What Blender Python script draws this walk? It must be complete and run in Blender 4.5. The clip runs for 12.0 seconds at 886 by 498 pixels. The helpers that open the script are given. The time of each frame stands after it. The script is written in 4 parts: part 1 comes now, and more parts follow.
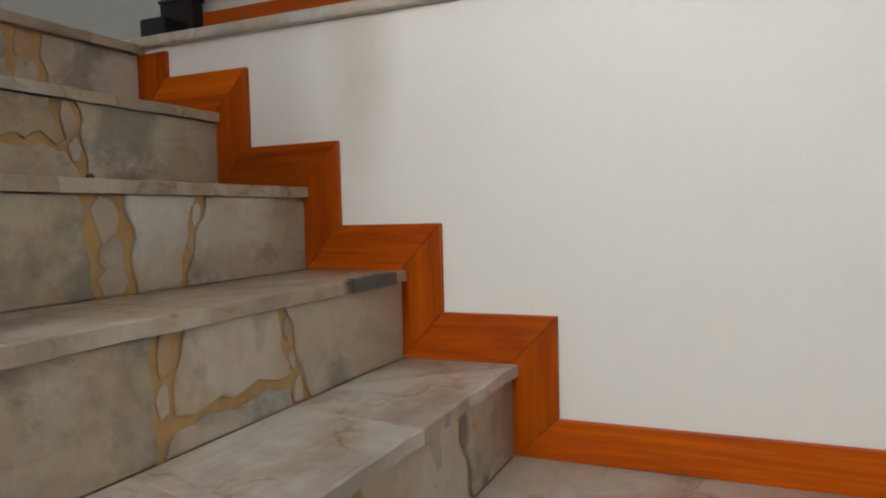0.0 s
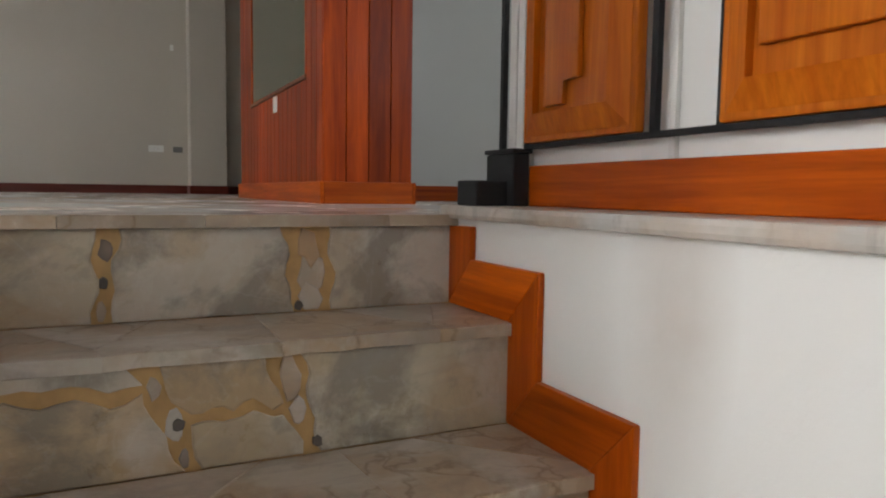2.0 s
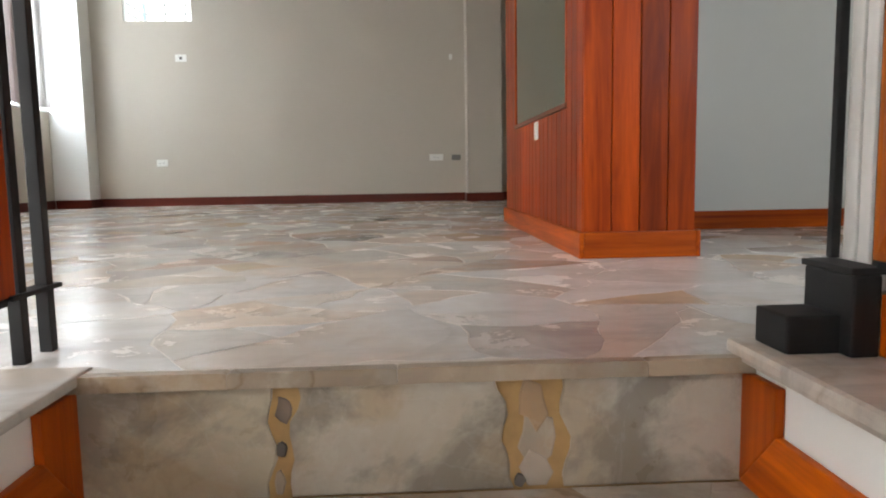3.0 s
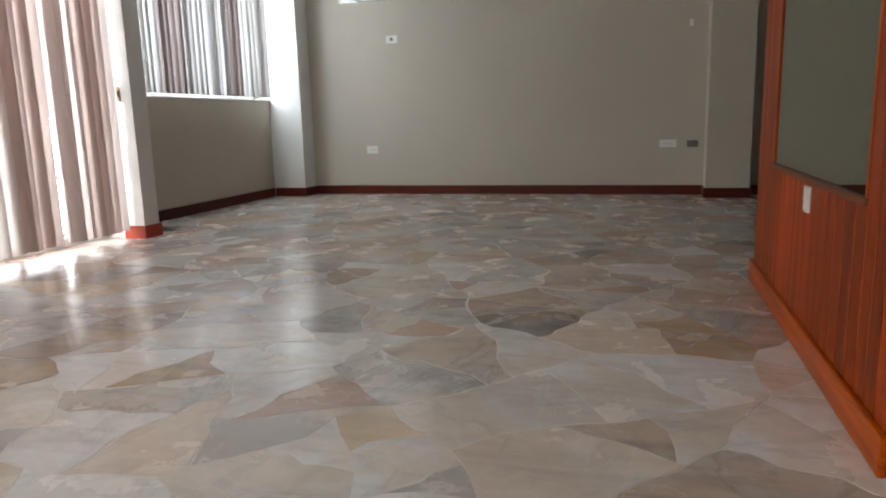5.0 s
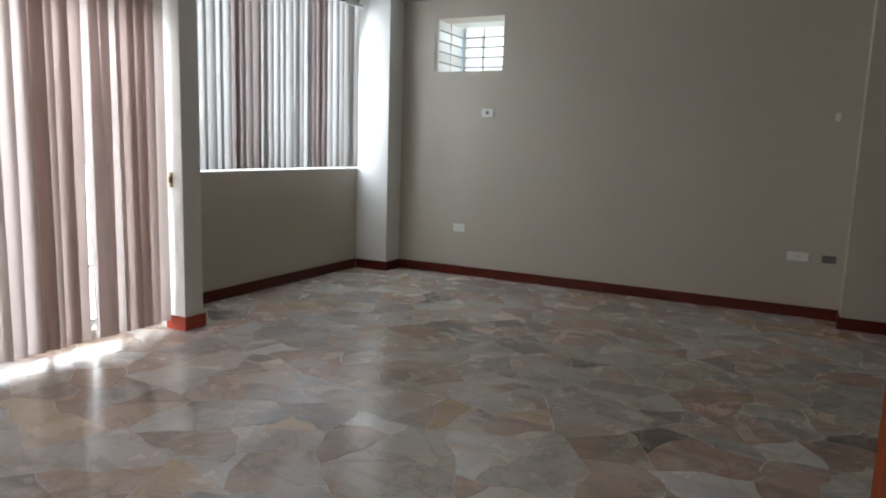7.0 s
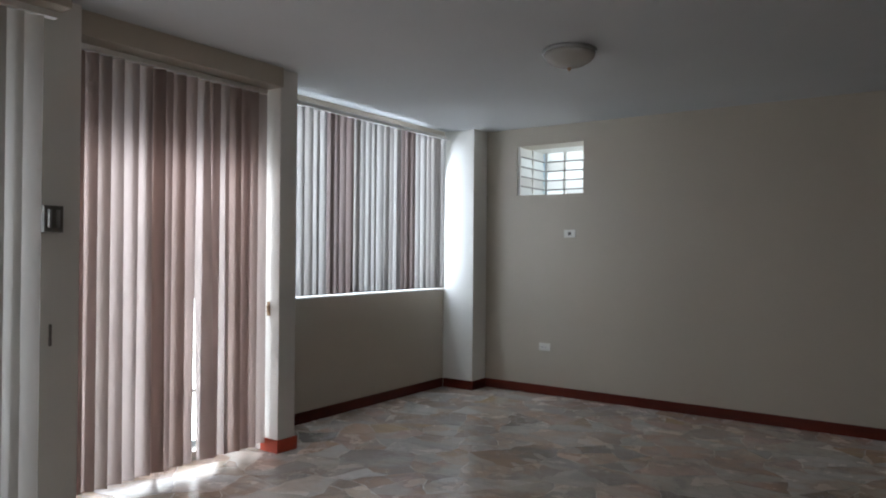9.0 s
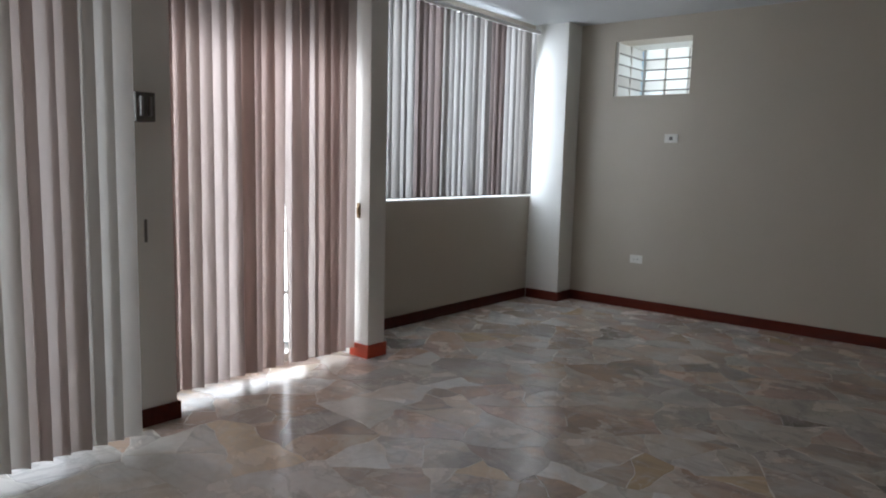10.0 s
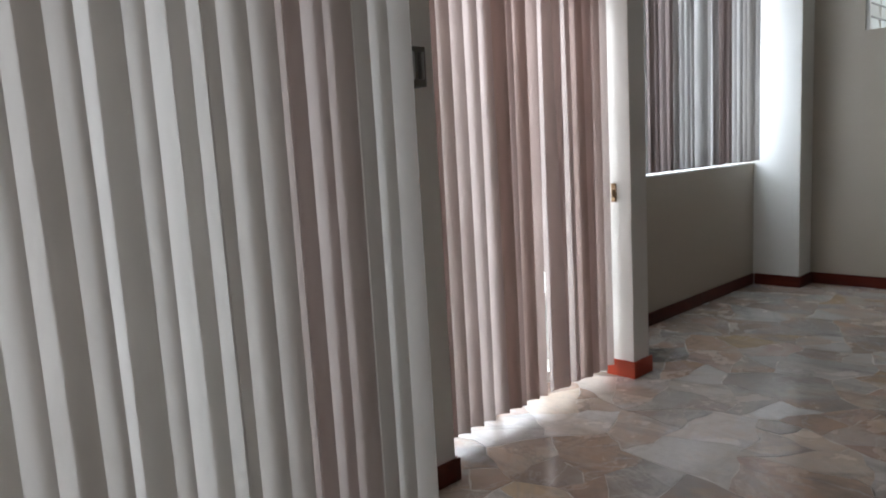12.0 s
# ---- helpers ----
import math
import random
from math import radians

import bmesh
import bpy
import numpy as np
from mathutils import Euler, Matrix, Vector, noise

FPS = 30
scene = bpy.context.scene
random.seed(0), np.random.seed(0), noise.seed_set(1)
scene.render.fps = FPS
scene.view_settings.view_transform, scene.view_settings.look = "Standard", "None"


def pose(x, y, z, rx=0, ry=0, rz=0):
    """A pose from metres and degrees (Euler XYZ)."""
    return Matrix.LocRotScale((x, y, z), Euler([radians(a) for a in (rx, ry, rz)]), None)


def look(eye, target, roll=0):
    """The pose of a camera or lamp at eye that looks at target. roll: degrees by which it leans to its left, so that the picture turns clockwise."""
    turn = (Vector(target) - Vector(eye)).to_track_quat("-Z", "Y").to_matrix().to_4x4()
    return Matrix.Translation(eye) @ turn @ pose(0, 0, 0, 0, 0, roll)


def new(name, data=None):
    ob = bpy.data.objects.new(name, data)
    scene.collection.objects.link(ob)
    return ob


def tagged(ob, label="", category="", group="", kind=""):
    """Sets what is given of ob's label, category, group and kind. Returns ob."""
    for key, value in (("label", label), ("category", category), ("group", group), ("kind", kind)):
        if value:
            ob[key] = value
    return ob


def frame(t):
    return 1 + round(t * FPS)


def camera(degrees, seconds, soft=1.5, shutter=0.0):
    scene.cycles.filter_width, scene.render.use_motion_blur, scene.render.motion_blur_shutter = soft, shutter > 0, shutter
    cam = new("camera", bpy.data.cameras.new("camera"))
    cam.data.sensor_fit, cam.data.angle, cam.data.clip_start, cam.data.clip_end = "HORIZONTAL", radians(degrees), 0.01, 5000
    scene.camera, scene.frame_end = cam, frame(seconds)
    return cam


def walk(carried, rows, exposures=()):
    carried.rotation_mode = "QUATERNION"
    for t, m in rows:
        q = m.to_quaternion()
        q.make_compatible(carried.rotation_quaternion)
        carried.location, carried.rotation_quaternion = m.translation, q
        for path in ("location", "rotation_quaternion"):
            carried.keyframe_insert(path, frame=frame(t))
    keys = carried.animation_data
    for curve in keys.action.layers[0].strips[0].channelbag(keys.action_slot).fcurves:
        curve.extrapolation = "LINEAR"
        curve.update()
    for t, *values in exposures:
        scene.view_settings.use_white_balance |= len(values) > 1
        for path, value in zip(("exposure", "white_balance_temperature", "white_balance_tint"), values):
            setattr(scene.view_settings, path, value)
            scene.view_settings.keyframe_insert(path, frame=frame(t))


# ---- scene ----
cam = camera(65.0, 12.0, 2.0)
PATH = [
    (0, (-1.37, -1.435, -0.455), (0.458, -0.63, -0.555), -1.5),
    (0.4, (-1.242, -1.445, -0.351), (0.456, -0.398, -0.502), -2.4),
    (0.5, (-1.207, -1.439, -0.338), (0.471, -0.358, -0.468), -1.7),
    (0.7, (-1.132, -1.421, -0.274), (0.476, -0.234, -0.396), -1.4),
    (1, (-1.041, -1.388, -0.17), (0.531, -0.159, -0.304), -0.5),
    (1.2, (-0.984, -1.393, -0.151), (0.566, -0.125, -0.246), 0.0),
    (1.5, (-0.815, -1.42, -0.062), (0.458, 0.109, -0.268), -0.3),
    (1.8, (-0.747, -1.399, 0.044), (0.257, 0.31, -0.205), -0.8),
    (2, (-0.685, -1.331, 0.046), (0.189, 0.461, -0.115), 0.8),
    (2.1, (-0.683, -1.32, 0.053), (0.158, 0.486, -0.123), 0.6),
    (2.5, (-0.581, -1.13, 0.172), (-0.086, 0.794, -0.058), 1.9),
    (3, (-0.498, -0.961, 0.271), (-0.403, 1.025, 0.057), -1.0),
    (3.5, (-0.393, -0.745, 0.427), (-0.607, 1.224, 0.151), -1.0),
    (3.7, (-0.401, -0.657, 0.467), (-0.778, 1.284, 0.167), -1.2),
    (5.5, (-0.413, -0.035, 0.796), (-0.97, 1.851, 0.428), -1.4),
    (6, (-0.407, 0.17, 0.911), (-0.933, 2.066, 0.552), 0.3),
    (6.5, (-0.39, 0.302, 1.006), (-0.96, 2.189, 0.663), -0.9),
    (7, (-0.224, 0.536, 1.155), (-1.125, 2.297, 0.861), 1.8),
    (7.2, (-0.241, 0.509, 1.251), (-1.152, 2.277, 1.046), 2.8),
    (8.8, (-0.142, 0.472, 1.319), (-1.213, 2.161, 1.362), 0.5),
    (9, (-0.108, 0.468, 1.271), (-1.252, 2.109, 1.281), 0.5),
    (9.5, (-0.184, 0.508, 1.248), (-1.42, 2.068, 1.061), 2.0),
    (10, (-0.47, 0.545, 1.211), (-1.731, 2.077, 0.962), 1.5),
    (10.5, (-0.655, 0.589, 1.173), (-2.112, 1.94, 0.939), -0.8),
    (11, (-1.01, 0.663, 1.161), (-2.604, 1.858, 0.983), -1.1),
    (11.5, (-1.358, 0.625, 1.134), (-2.872, 1.92, 0.963), -1.3),
    (12, (-1.692, 0.582, 1.154), (-3.134, 1.939, 0.872), -3.3),
]
walk(cam, [(t, look(eye, target, roll)) for t, eye, target, roll in PATH],
     [(0.0, 0.75, 6900, 10), (1.0, 1.03, 6500, 10), (1.5, 1.03, 6450, 10), (2.0, 1.03, 6700, 10), (2.5, 1.45, 6950, 10), (3.0, 1.65, 6800, 10), (3.7, 1.50, 6800, 10),
      (5.5, 0.72, 6800, 10), (6.5, 0.52, 6750, 10), (7.2, 0.38, 6650, 10), (8.8, 0.02, 6500, 11), (12.0, -0.02, 6650, 12)])


# ---- world, sun, large lights ----
world = bpy.data.worlds.new("sky")
scene.world = world
world.use_nodes = True
wn = world.node_tree.nodes
sky = wn.new("ShaderNodeTexSky")
sky.sky_type = "NISHITA"
sky.sun_disc = False
SUN_TO = Vector((0.46, -0.30, 0.84)).normalized()
sky.sun_elevation = math.asin(SUN_TO.z)
sky.sun_rotation = math.atan2(SUN_TO.x, SUN_TO.y)
wn["Background"].inputs["Strength"].default_value = 0.12
world.node_tree.links.new(sky.outputs[0], wn["Background"].inputs["Color"])
sun = new("sun", bpy.data.lights.new("sun", "SUN"))
sun.data.energy, sun.data.angle, sun.data.color = 3.2, radians(0.6), (1.0, 0.95, 0.88)
sun.matrix_world = look((-20, -20, 40), Vector((-20, -20, 40)) - SUN_TO)


def window_light(name, eye, target, w, h, power, color):
    """Daylight that enters by a window's opening."""
    la = bpy.data.lights.new(name, "AREA")
    la.shape, la.size, la.size_y, la.energy, la.color = "RECTANGLE", w, h, power, color
    ob = new(name, la)
    ob.matrix_world = look(eye, target)
    return ob


window_light("stair_window_light", (-3.86, -1.0, 1.1), (0, -1.1, -0.2), 1.15, 1.5, 30, (0.97, 0.97, 1.0))
window_light("hall_window_light", (1.85, -2.36, 1.5), (1.85, 0, 1.3), 1.05, 1.05, 8.0, (0.88, 0.94, 1.0))
window_light("door_light", (-3.86, 0.9, 0.92), (0, 0.9, 0.3), 2.0, 1.78, 30, (0.86, 0.92, 1.0))
window_light("garden_door_light", (-3.86, 2.82, 0.92), (0, 2.82, 0.3), 1.2, 1.78, 33, (0.90, 0.93, 1.0))
window_light("bay_window_light", (-4.24, 4.76, 1.65), (0, 3.9, 0.4), 2.2, 1.4, 76, (0.76, 0.87, 1.0))
window_light("louvre_light", (-2.9, 6.95, 2.03), (-2.9, 6.0, 2.03), 0.62, 0.44, 4.5, (0.92, 0.96, 1.0))
window_light("louvre_side_light", (-3.42, 6.44, 2.03), (-2.5, 6.44, 2.03), 0.48, 0.44, 1.2, (0.92, 0.96, 1.0))


# ---- materials ----
def mat(name):
    m = bpy.data.materials.new(name)
    m.use_nodes = True
    nt = m.node_tree
    return m, nt, nt.nodes["Principled BSDF"]


def node(nt, kind, **values):
    n = nt.nodes.new(kind)
    for k, v in values.items():
        n.inputs[k.replace("_", " ")].default_value = v
    return n


def ramp(nt, fac, stops, mode="LINEAR"):
    r = nt.nodes.new("ShaderNodeValToRGB")
    r.color_ramp.interpolation = mode
    el = r.color_ramp.elements
    while len(el) < len(stops):
        el.new(0.5)
    for e, (p, c) in zip(el, stops):
        e.position, e.color = p, (*c, 1)
    nt.links.new(fac, r.inputs["Fac"])
    return r.outputs["Color"]


def mix(nt, fac, a, b, mode="MIX"):
    n = nt.nodes.new("ShaderNodeMix")
    n.data_type, n.blend_type = "RGBA", mode
    for sock, v in ((n.inputs[0], fac), (n.inputs[6], a), (n.inputs[7], b)):
        if isinstance(v, bpy.types.NodeSocket):
            nt.links.new(v, sock)
        else:
            sock.default_value = v if isinstance(v, float) else (*v, 1)
    return n.outputs[2]


def noise_tex(nt, vec, scale, detail=4.0, rough=0.55, distortion=0.0):
    n = node(nt, "ShaderNodeTexNoise", Scale=scale, Detail=detail, Roughness=rough, Distortion=distortion)
    if vec is not None:
        nt.links.new(vec, n.inputs["Vector"])
    return n.outputs["Fac"]


def bump(nt, bsdf, height, strength, distance):
    b = node(nt, "ShaderNodeBump", Strength=strength, Distance=distance)
    nt.links.new(height, b.inputs["Height"])
    nt.links.new(b.outputs["Normal"], bsdf.inputs["Normal"])


def coords(nt, scale=(1, 1, 1), random_shift=False):
    tc = nt.nodes.new("ShaderNodeTexCoord")
    mp = nt.nodes.new("ShaderNodeMapping")
    mp.inputs["Scale"].default_value = scale
    nt.links.new(tc.outputs["Object"], mp.inputs["Vector"])
    if random_shift:
        oi = nt.nodes.new("ShaderNodeObjectInfo")
        mul = nt.nodes.new("ShaderNodeVectorMath")
        mul.operation = "SCALE"
        mul.inputs[0].default_value = (37.0, 53.0, 71.0)
        nt.links.new(oi.outputs["Random"], mul.inputs["Scale"])
        nt.links.new(mul.outputs["Vector"], mp.inputs["Location"])
    return mp.outputs["Vector"]


def plaster(name, color, rough=0.6, bump_s=0.15):
    m, nt, b = mat(name)
    v = coords(nt)
    big, fine = noise_tex(nt, v, 1.3, 5.0), noise_tex(nt, v, 90.0, 3.0)
    c = mix(nt, big, tuple(x * 0.93 for x in color), tuple(min(1.0, x * 1.05) for x in color))
    nt.links.new(c, b.inputs["Base Color"])
    b.inputs["Roughness"].default_value = rough
    bump(nt, b, fine, bump_s, 0.004)
    return m


def soft_patch(m, centre, size, color, amount):
    """A soft-edged, uneven patch of another colour on a painted wall."""
    nt = m.node_tree
    b = nt.nodes["Principled BSDF"]
    old = b.inputs["Base Color"].links[0].from_socket
    tc = nt.nodes.new("ShaderNodeTexCoord")
    mp = nt.nodes.new("ShaderNodeMapping")
    mp.vector_type = "TEXTURE"
    mp.inputs["Location"].default_value, mp.inputs["Scale"].default_value = centre, size
    nt.links.new(tc.outputs["Object"], mp.inputs["Vector"])
    g = nt.nodes.new("ShaderNodeTexGradient")
    g.gradient_type = "SPHERICAL"
    nt.links.new(mp.outputs["Vector"], g.inputs["Vector"])
    n = noise_tex(nt, tc.outputs["Object"], 6.0, 4.0)
    k = mix(nt, 1.0, ramp(nt, g.outputs["Fac"], [(0.0, (0, 0, 0)), (0.7, (amount,) * 3)]), ramp(nt, n, [(0.3, (0.6, 0.6, 0.6)), (0.7, (1, 1, 1))]), "MULTIPLY")
    nt.links.new(mix(nt, k, old, color), b.inputs["Base Color"])


def wood(name, dark, light, axis, rough=0.4, coat=0.06, per_piece=0.25):
    """Varnished timber whose grain runs along the given axis."""
    m, nt, b = mat(name)
    sc = [16.0, 16.0, 16.0]
    sc[axis] = 1.1
    v = coords(nt, tuple(sc), True)
    grain = noise_tex(nt, v, 1.0, 6.0, 0.62, 1.2)
    fine = noise_tex(nt, coords(nt, tuple(s * 7 for s in sc), True), 1.0, 3.0)
    c = ramp(nt, grain, [(0.28, dark), (0.5, tuple((p + q) / 2 for p, q in zip(dark, light))), (0.72, light)])
    c = mix(nt, 0.16, c, ramp(nt, fine, [(0.35, (0.1, 0.03, 0.01)), (0.6, (1, 1, 1))]), "MULTIPLY")
    oi = nt.nodes.new("ShaderNodeObjectInfo")
    tone = ramp(nt, oi.outputs["Random"], [(0.0, (1 - per_piece,) * 3), (1.0, (1.0, 1.0, 1.0))])
    c = mix(nt, 1.0, c, tone, "MULTIPLY")
    nt.links.new(c, b.inputs["Base Color"])
    b.inputs["Roughness"].default_value = rough
    b.inputs["Specular IOR Level"].default_value = 0.18
    b.inputs["Coat Weight"].default_value = coat
    b.inputs["Coat Roughness"].default_value = 0.18
    bump(nt, b, fine, 0.06, 0.002)
    return m


def marble(name, stops, island=False, rough=0.18, vein=0.55, scale=1.0, stain=0.35, grey=0.45, dark=(0.36, 0.345, 0.32), warm=(0.58, 0.38, 0.22), light=(0.72, 0.71, 0.69), crack=0.35, lace=0.08):
    """Cut marble of mixed beds: one tone a piece, clouds and grey veins inside it."""
    m, nt, b = mat(name)
    if island:
        g = nt.nodes.new("ShaderNodeNewGeometry")
        rnd = g.outputs["Random Per Island"]
        tc = nt.nodes.new("ShaderNodeTexCoord")
        mul = nt.nodes.new("ShaderNodeVectorMath")
        mul.operation = "SCALE"
        mul.inputs[0].default_value = (37.0, 53.0, 71.0)
        nt.links.new(rnd, mul.inputs["Scale"])
        add = nt.nodes.new("ShaderNodeVectorMath")
        nt.links.new(tc.outputs["Object"], add.inputs[0])
        nt.links.new(mul.outputs["Vector"], add.inputs[1])
        v = add.outputs["Vector"]
    else:
        rnd = nt.nodes.new("ShaderNodeObjectInfo").outputs["Random"]
        v = coords(nt, (1, 1, 1), True)
    base = ramp(nt, rnd, stops, "CONSTANT")
    cloud = noise_tex(nt, v, 4.2 * scale, 6.0, 0.62, 0.4)
    pale = noise_tex(nt, v, 2.3 * scale, 5.0, 0.55, 0.5)
    c = mix(nt, ramp(nt, pale, [(0.50, (0, 0, 0)), (0.62, (0.5, 0.5, 0.5))]), base, light)
    blot = noise_tex(nt, v, 1.7 * scale, 5.0, 0.58, 0.4)
    c = mix(nt, ramp(nt, blot, [(0.49, (0, 0, 0)), (0.57, (stain,) * 3), (0.75, (stain * 0.7,) * 3)]), c, warm)
    c = mix(nt, ramp(nt, cloud, [(0.50, (0, 0, 0)), (0.66, (stain * 0.5,) * 3)]), c, warm)
    shade = noise_tex(nt, v, 2.0 * scale, 6.0, 0.62, 0.3)
    c = mix(nt, ramp(nt, shade, [(0.51, (0, 0, 0)), (0.60, (grey, grey, grey))]), c, dark)
    st = nt.nodes.new("ShaderNodeMapping")
    st.inputs["Scale"].default_value, st.inputs["Rotation"].default_value = (1.2, 7.0, 3.0), (0.3, 0.5, 0.6)
    nt.links.new(v, st.inputs["Vector"])
    streak = noise_tex(nt, st.outputs["Vector"], 1.6 * scale, 6.0, 0.62, 0.8)
    c = mix(nt, ramp(nt, streak, [(0.52, (0, 0, 0)), (0.68, (vein, vein, vein))]), c, (0.25, 0.22, 0.20))
    wob = nt.nodes.new("ShaderNodeMixRGB")
    wob.blend_type = "LINEAR_LIGHT"
    wob.inputs["Fac"].default_value = 0.16
    wn2 = node(nt, "ShaderNodeTexNoise", Scale=5.0 * scale, Detail=4.0)
    nt.links.new(v, wn2.inputs["Vector"])
    nt.links.new(v, wob.inputs["Color1"])
    nt.links.new(wn2.outputs["Color"], wob.inputs["Color2"])
    vo = node(nt, "ShaderNodeTexVoronoi", Scale=2.6 * scale)
    vo.feature = "DISTANCE_TO_EDGE"
    nt.links.new(wob.outputs["Color"], vo.inputs["Vector"])
    line = ramp(nt, vo.outputs["Distance"], [(0.0, (crack,) * 3), (0.022, (crack * 0.5,) * 3), (0.05, (0, 0, 0))])
    line = mix(nt, 1.0, line, ramp(nt, blot, [(0.46, (0, 0, 0)), (0.56, (1, 1, 1))]), "MULTIPLY")
    c = mix(nt, line, c, tuple(x * 0.55 for x in warm))
    c = mix(nt, ramp(nt, noise_tex(nt, v, 26.0, 4.0), [(0.42, (0.09, 0.09, 0.09)), (0.60, (0, 0, 0))]), c, (0.30, 0.25, 0.21))
    va = noise_tex(nt, v, 1.9 * scale, 7.0, 0.6, 0.9)
    c = mix(nt, ramp(nt, va, [(0.488, (0, 0, 0)), (0.5, (lace, lace, lace)), (0.512, (0, 0, 0))]), c, tuple(min(0.9, x * 1.12) for x in light))
    vb = noise_tex(nt, v, 1.3 * scale, 8.0, 0.62, 1.1)
    c = mix(nt, ramp(nt, vb, [(0.470, (0, 0, 0)), (0.5, (lace * 1.2,) * 3), (0.508, (0, 0, 0))]), c, tuple(x * 0.75 for x in dark))
    nt.links.new(c, b.inputs["Base Color"])
    rr = ramp(nt, cloud, [(0.3, (rough,) * 3), (0.8, (rough + 0.16,) * 3)])
    nt.links.new(rr, b.inputs["Roughness"])
    bump(nt, b, noise_tex(nt, v, 14.0, 4.0), 0.05, 0.004)
    return m


def plain(name, color, rough=0.5, metal=0.0, bump_s=0.05, vary=0.12):
    m, nt, b = mat(name)
    v = coords(nt)
    n = noise_tex(nt, v, 22.0, 5.0)
    c = mix(nt, n, tuple(x * (1 - vary) for x in color), tuple(min(1.0, x * (1 + vary)) for x in color))
    nt.links.new(c, b.inputs["Base Color"])
    b.inputs["Roughness"].default_value, b.inputs["Metallic"].default_value = rough, metal
    bump(nt, b, n, bump_s, 0.002)
    return m


def fabric(name, front, through_color, share):
    """Vertical-blind cloth: woven, lets part of the daylight through."""
    m, nt, b = mat(name)
    nt.nodes.remove(b)
    v = coords(nt, (1, 1, 1), True)
    oi = nt.nodes.new("ShaderNodeObjectInfo")
    tone = ramp(nt, oi.outputs["Random"], [(0.0, (0.78, 0.75, 0.73)), (1.0, (1, 1, 1))])
    dirt = ramp(nt, noise_tex(nt, v, 3.0, 4.0), [(0.3, (0.9, 0.88, 0.85)), (0.7, (1, 1, 1))])
    weave = noise_tex(nt, coords(nt, (400, 400, 60)), 1.0, 2.0)
    c = mix(nt, 1.0, mix(nt, 1.0, front, tone, "MULTIPLY"), dirt, "MULTIPLY")
    t = mix(nt, 1.0, through_color, tone, "MULTIPLY")
    d = nt.nodes.new("ShaderNodeBsdfDiffuse")
    tr = nt.nodes.new("ShaderNodeBsdfTranslucent")
    ms = nt.nodes.new("ShaderNodeMixShader")
    ms.inputs["Fac"].default_value = share
    bp = node(nt, "ShaderNodeBump", Strength=0.15, Distance=0.001)
    nt.links.new(weave, bp.inputs["Height"])
    nt.links.new(bp.outputs["Normal"], d.inputs["Normal"])
    nt.links.new(c, d.inputs["Color"])
    nt.links.new(t, tr.inputs["Color"])
    nt.links.new(d.outputs[0], ms.inputs[1])
    nt.links.new(tr.outputs[0], ms.inputs[2])
    nt.links.new(ms.outputs[0], nt.nodes["Material Output"].inputs["Surface"])
    return m


def glass(name, color=(0.95, 0.98, 0.97), rough=0.0):
    m, nt, b = mat(name)
    b.inputs["Base Color"].default_value = (*color, 1)
    b.inputs["Transmission Weight"].default_value = 1.0
    b.inputs["Roughness"].default_value, b.inputs["IOR"].default_value = rough, 1.45
    return m


WALL = plaster("cream_plaster", (0.515, 0.46, 0.38), 0.5)
COLUMN_PAINT = plaster("pale_column_paint", (0.80, 0.79, 0.75), 0.45)
WALL_STAIR = plaster("white_stair_plaster", (0.84, 0.84, 0.81), 0.5)
# brownish, darker upright patch below the ledge
soft_patch(WALL_STAIR, (0.0, -0.64, -0.10), (0.3, 0.11, 0.30), (0.42, 0.33, 0.26), 0.45)
WALL_HALL = plaster("pale_grey_gloss_paint", (0.66, 0.68, 0.67), 0.2, 0.05)
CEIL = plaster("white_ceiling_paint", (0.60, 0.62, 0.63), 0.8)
FLOOR_STOPS = [(0.0, (0.604, 0.560, 0.504)), (0.12, (0.409, 0.371, 0.335)), (0.22, (0.662, 0.626, 0.587)), (0.34, (0.556, 0.399, 0.317)), (0.43, (0.624, 0.560, 0.485)),
               (0.53, (0.545, 0.408, 0.261)), (0.61, (0.585, 0.550, 0.522)), (0.71, (0.594, 0.446, 0.373)), (0.80, (0.702, 0.673, 0.644)), (0.91, (0.438, 0.371, 0.317)), (0.965, (0.195, 0.166, 0.149))]
MARBLE = marble("floor_marble", FLOOR_STOPS, False, 0.18, 0.45, 0.95, 0.6, 0.5, (0.28, 0.26, 0.24), (0.58, 0.40, 0.27), (0.72, 0.71, 0.68), 0.15, 0.28)
# brightened copy of the floor marble: the stair-head light and sheen put into its colour
BRIGHTENED_STOPS = [(0.0, (0.80, 0.79, 0.77)), (0.3, (0.73, 0.70, 0.65)), (0.44, (0.76, 0.64, 0.53)), (0.52, (0.82, 0.81, 0.79)), (0.78, (0.70, 0.68, 0.65)), (0.86, (0.70, 0.55, 0.38)), (0.96, (0.52, 0.48, 0.45))]
MARBLE_BRIGHTENED = marble("floor_marble_brightened", BRIGHTENED_STOPS, False, 0.18, 0.25, 0.8, 0.4, 0.22, (0.56, 0.54, 0.51), (0.76, 0.58, 0.42), (0.90, 0.89, 0.87), 0.2, 0.2)
MARBLE_REST = marble("floor_marble_far", FLOOR_STOPS, True, 0.18, 0.45, 0.95, 0.6, 0.5, (0.28, 0.26, 0.24), (0.58, 0.40, 0.27), (0.72, 0.71, 0.68), 0.15, 0.28)
STEP_STOPS = [(0.0, (0.48, 0.42, 0.315)), (0.3, (0.52, 0.485, 0.42)), (0.55, (0.46, 0.35, 0.22)), (0.75, (0.49, 0.445, 0.37))]
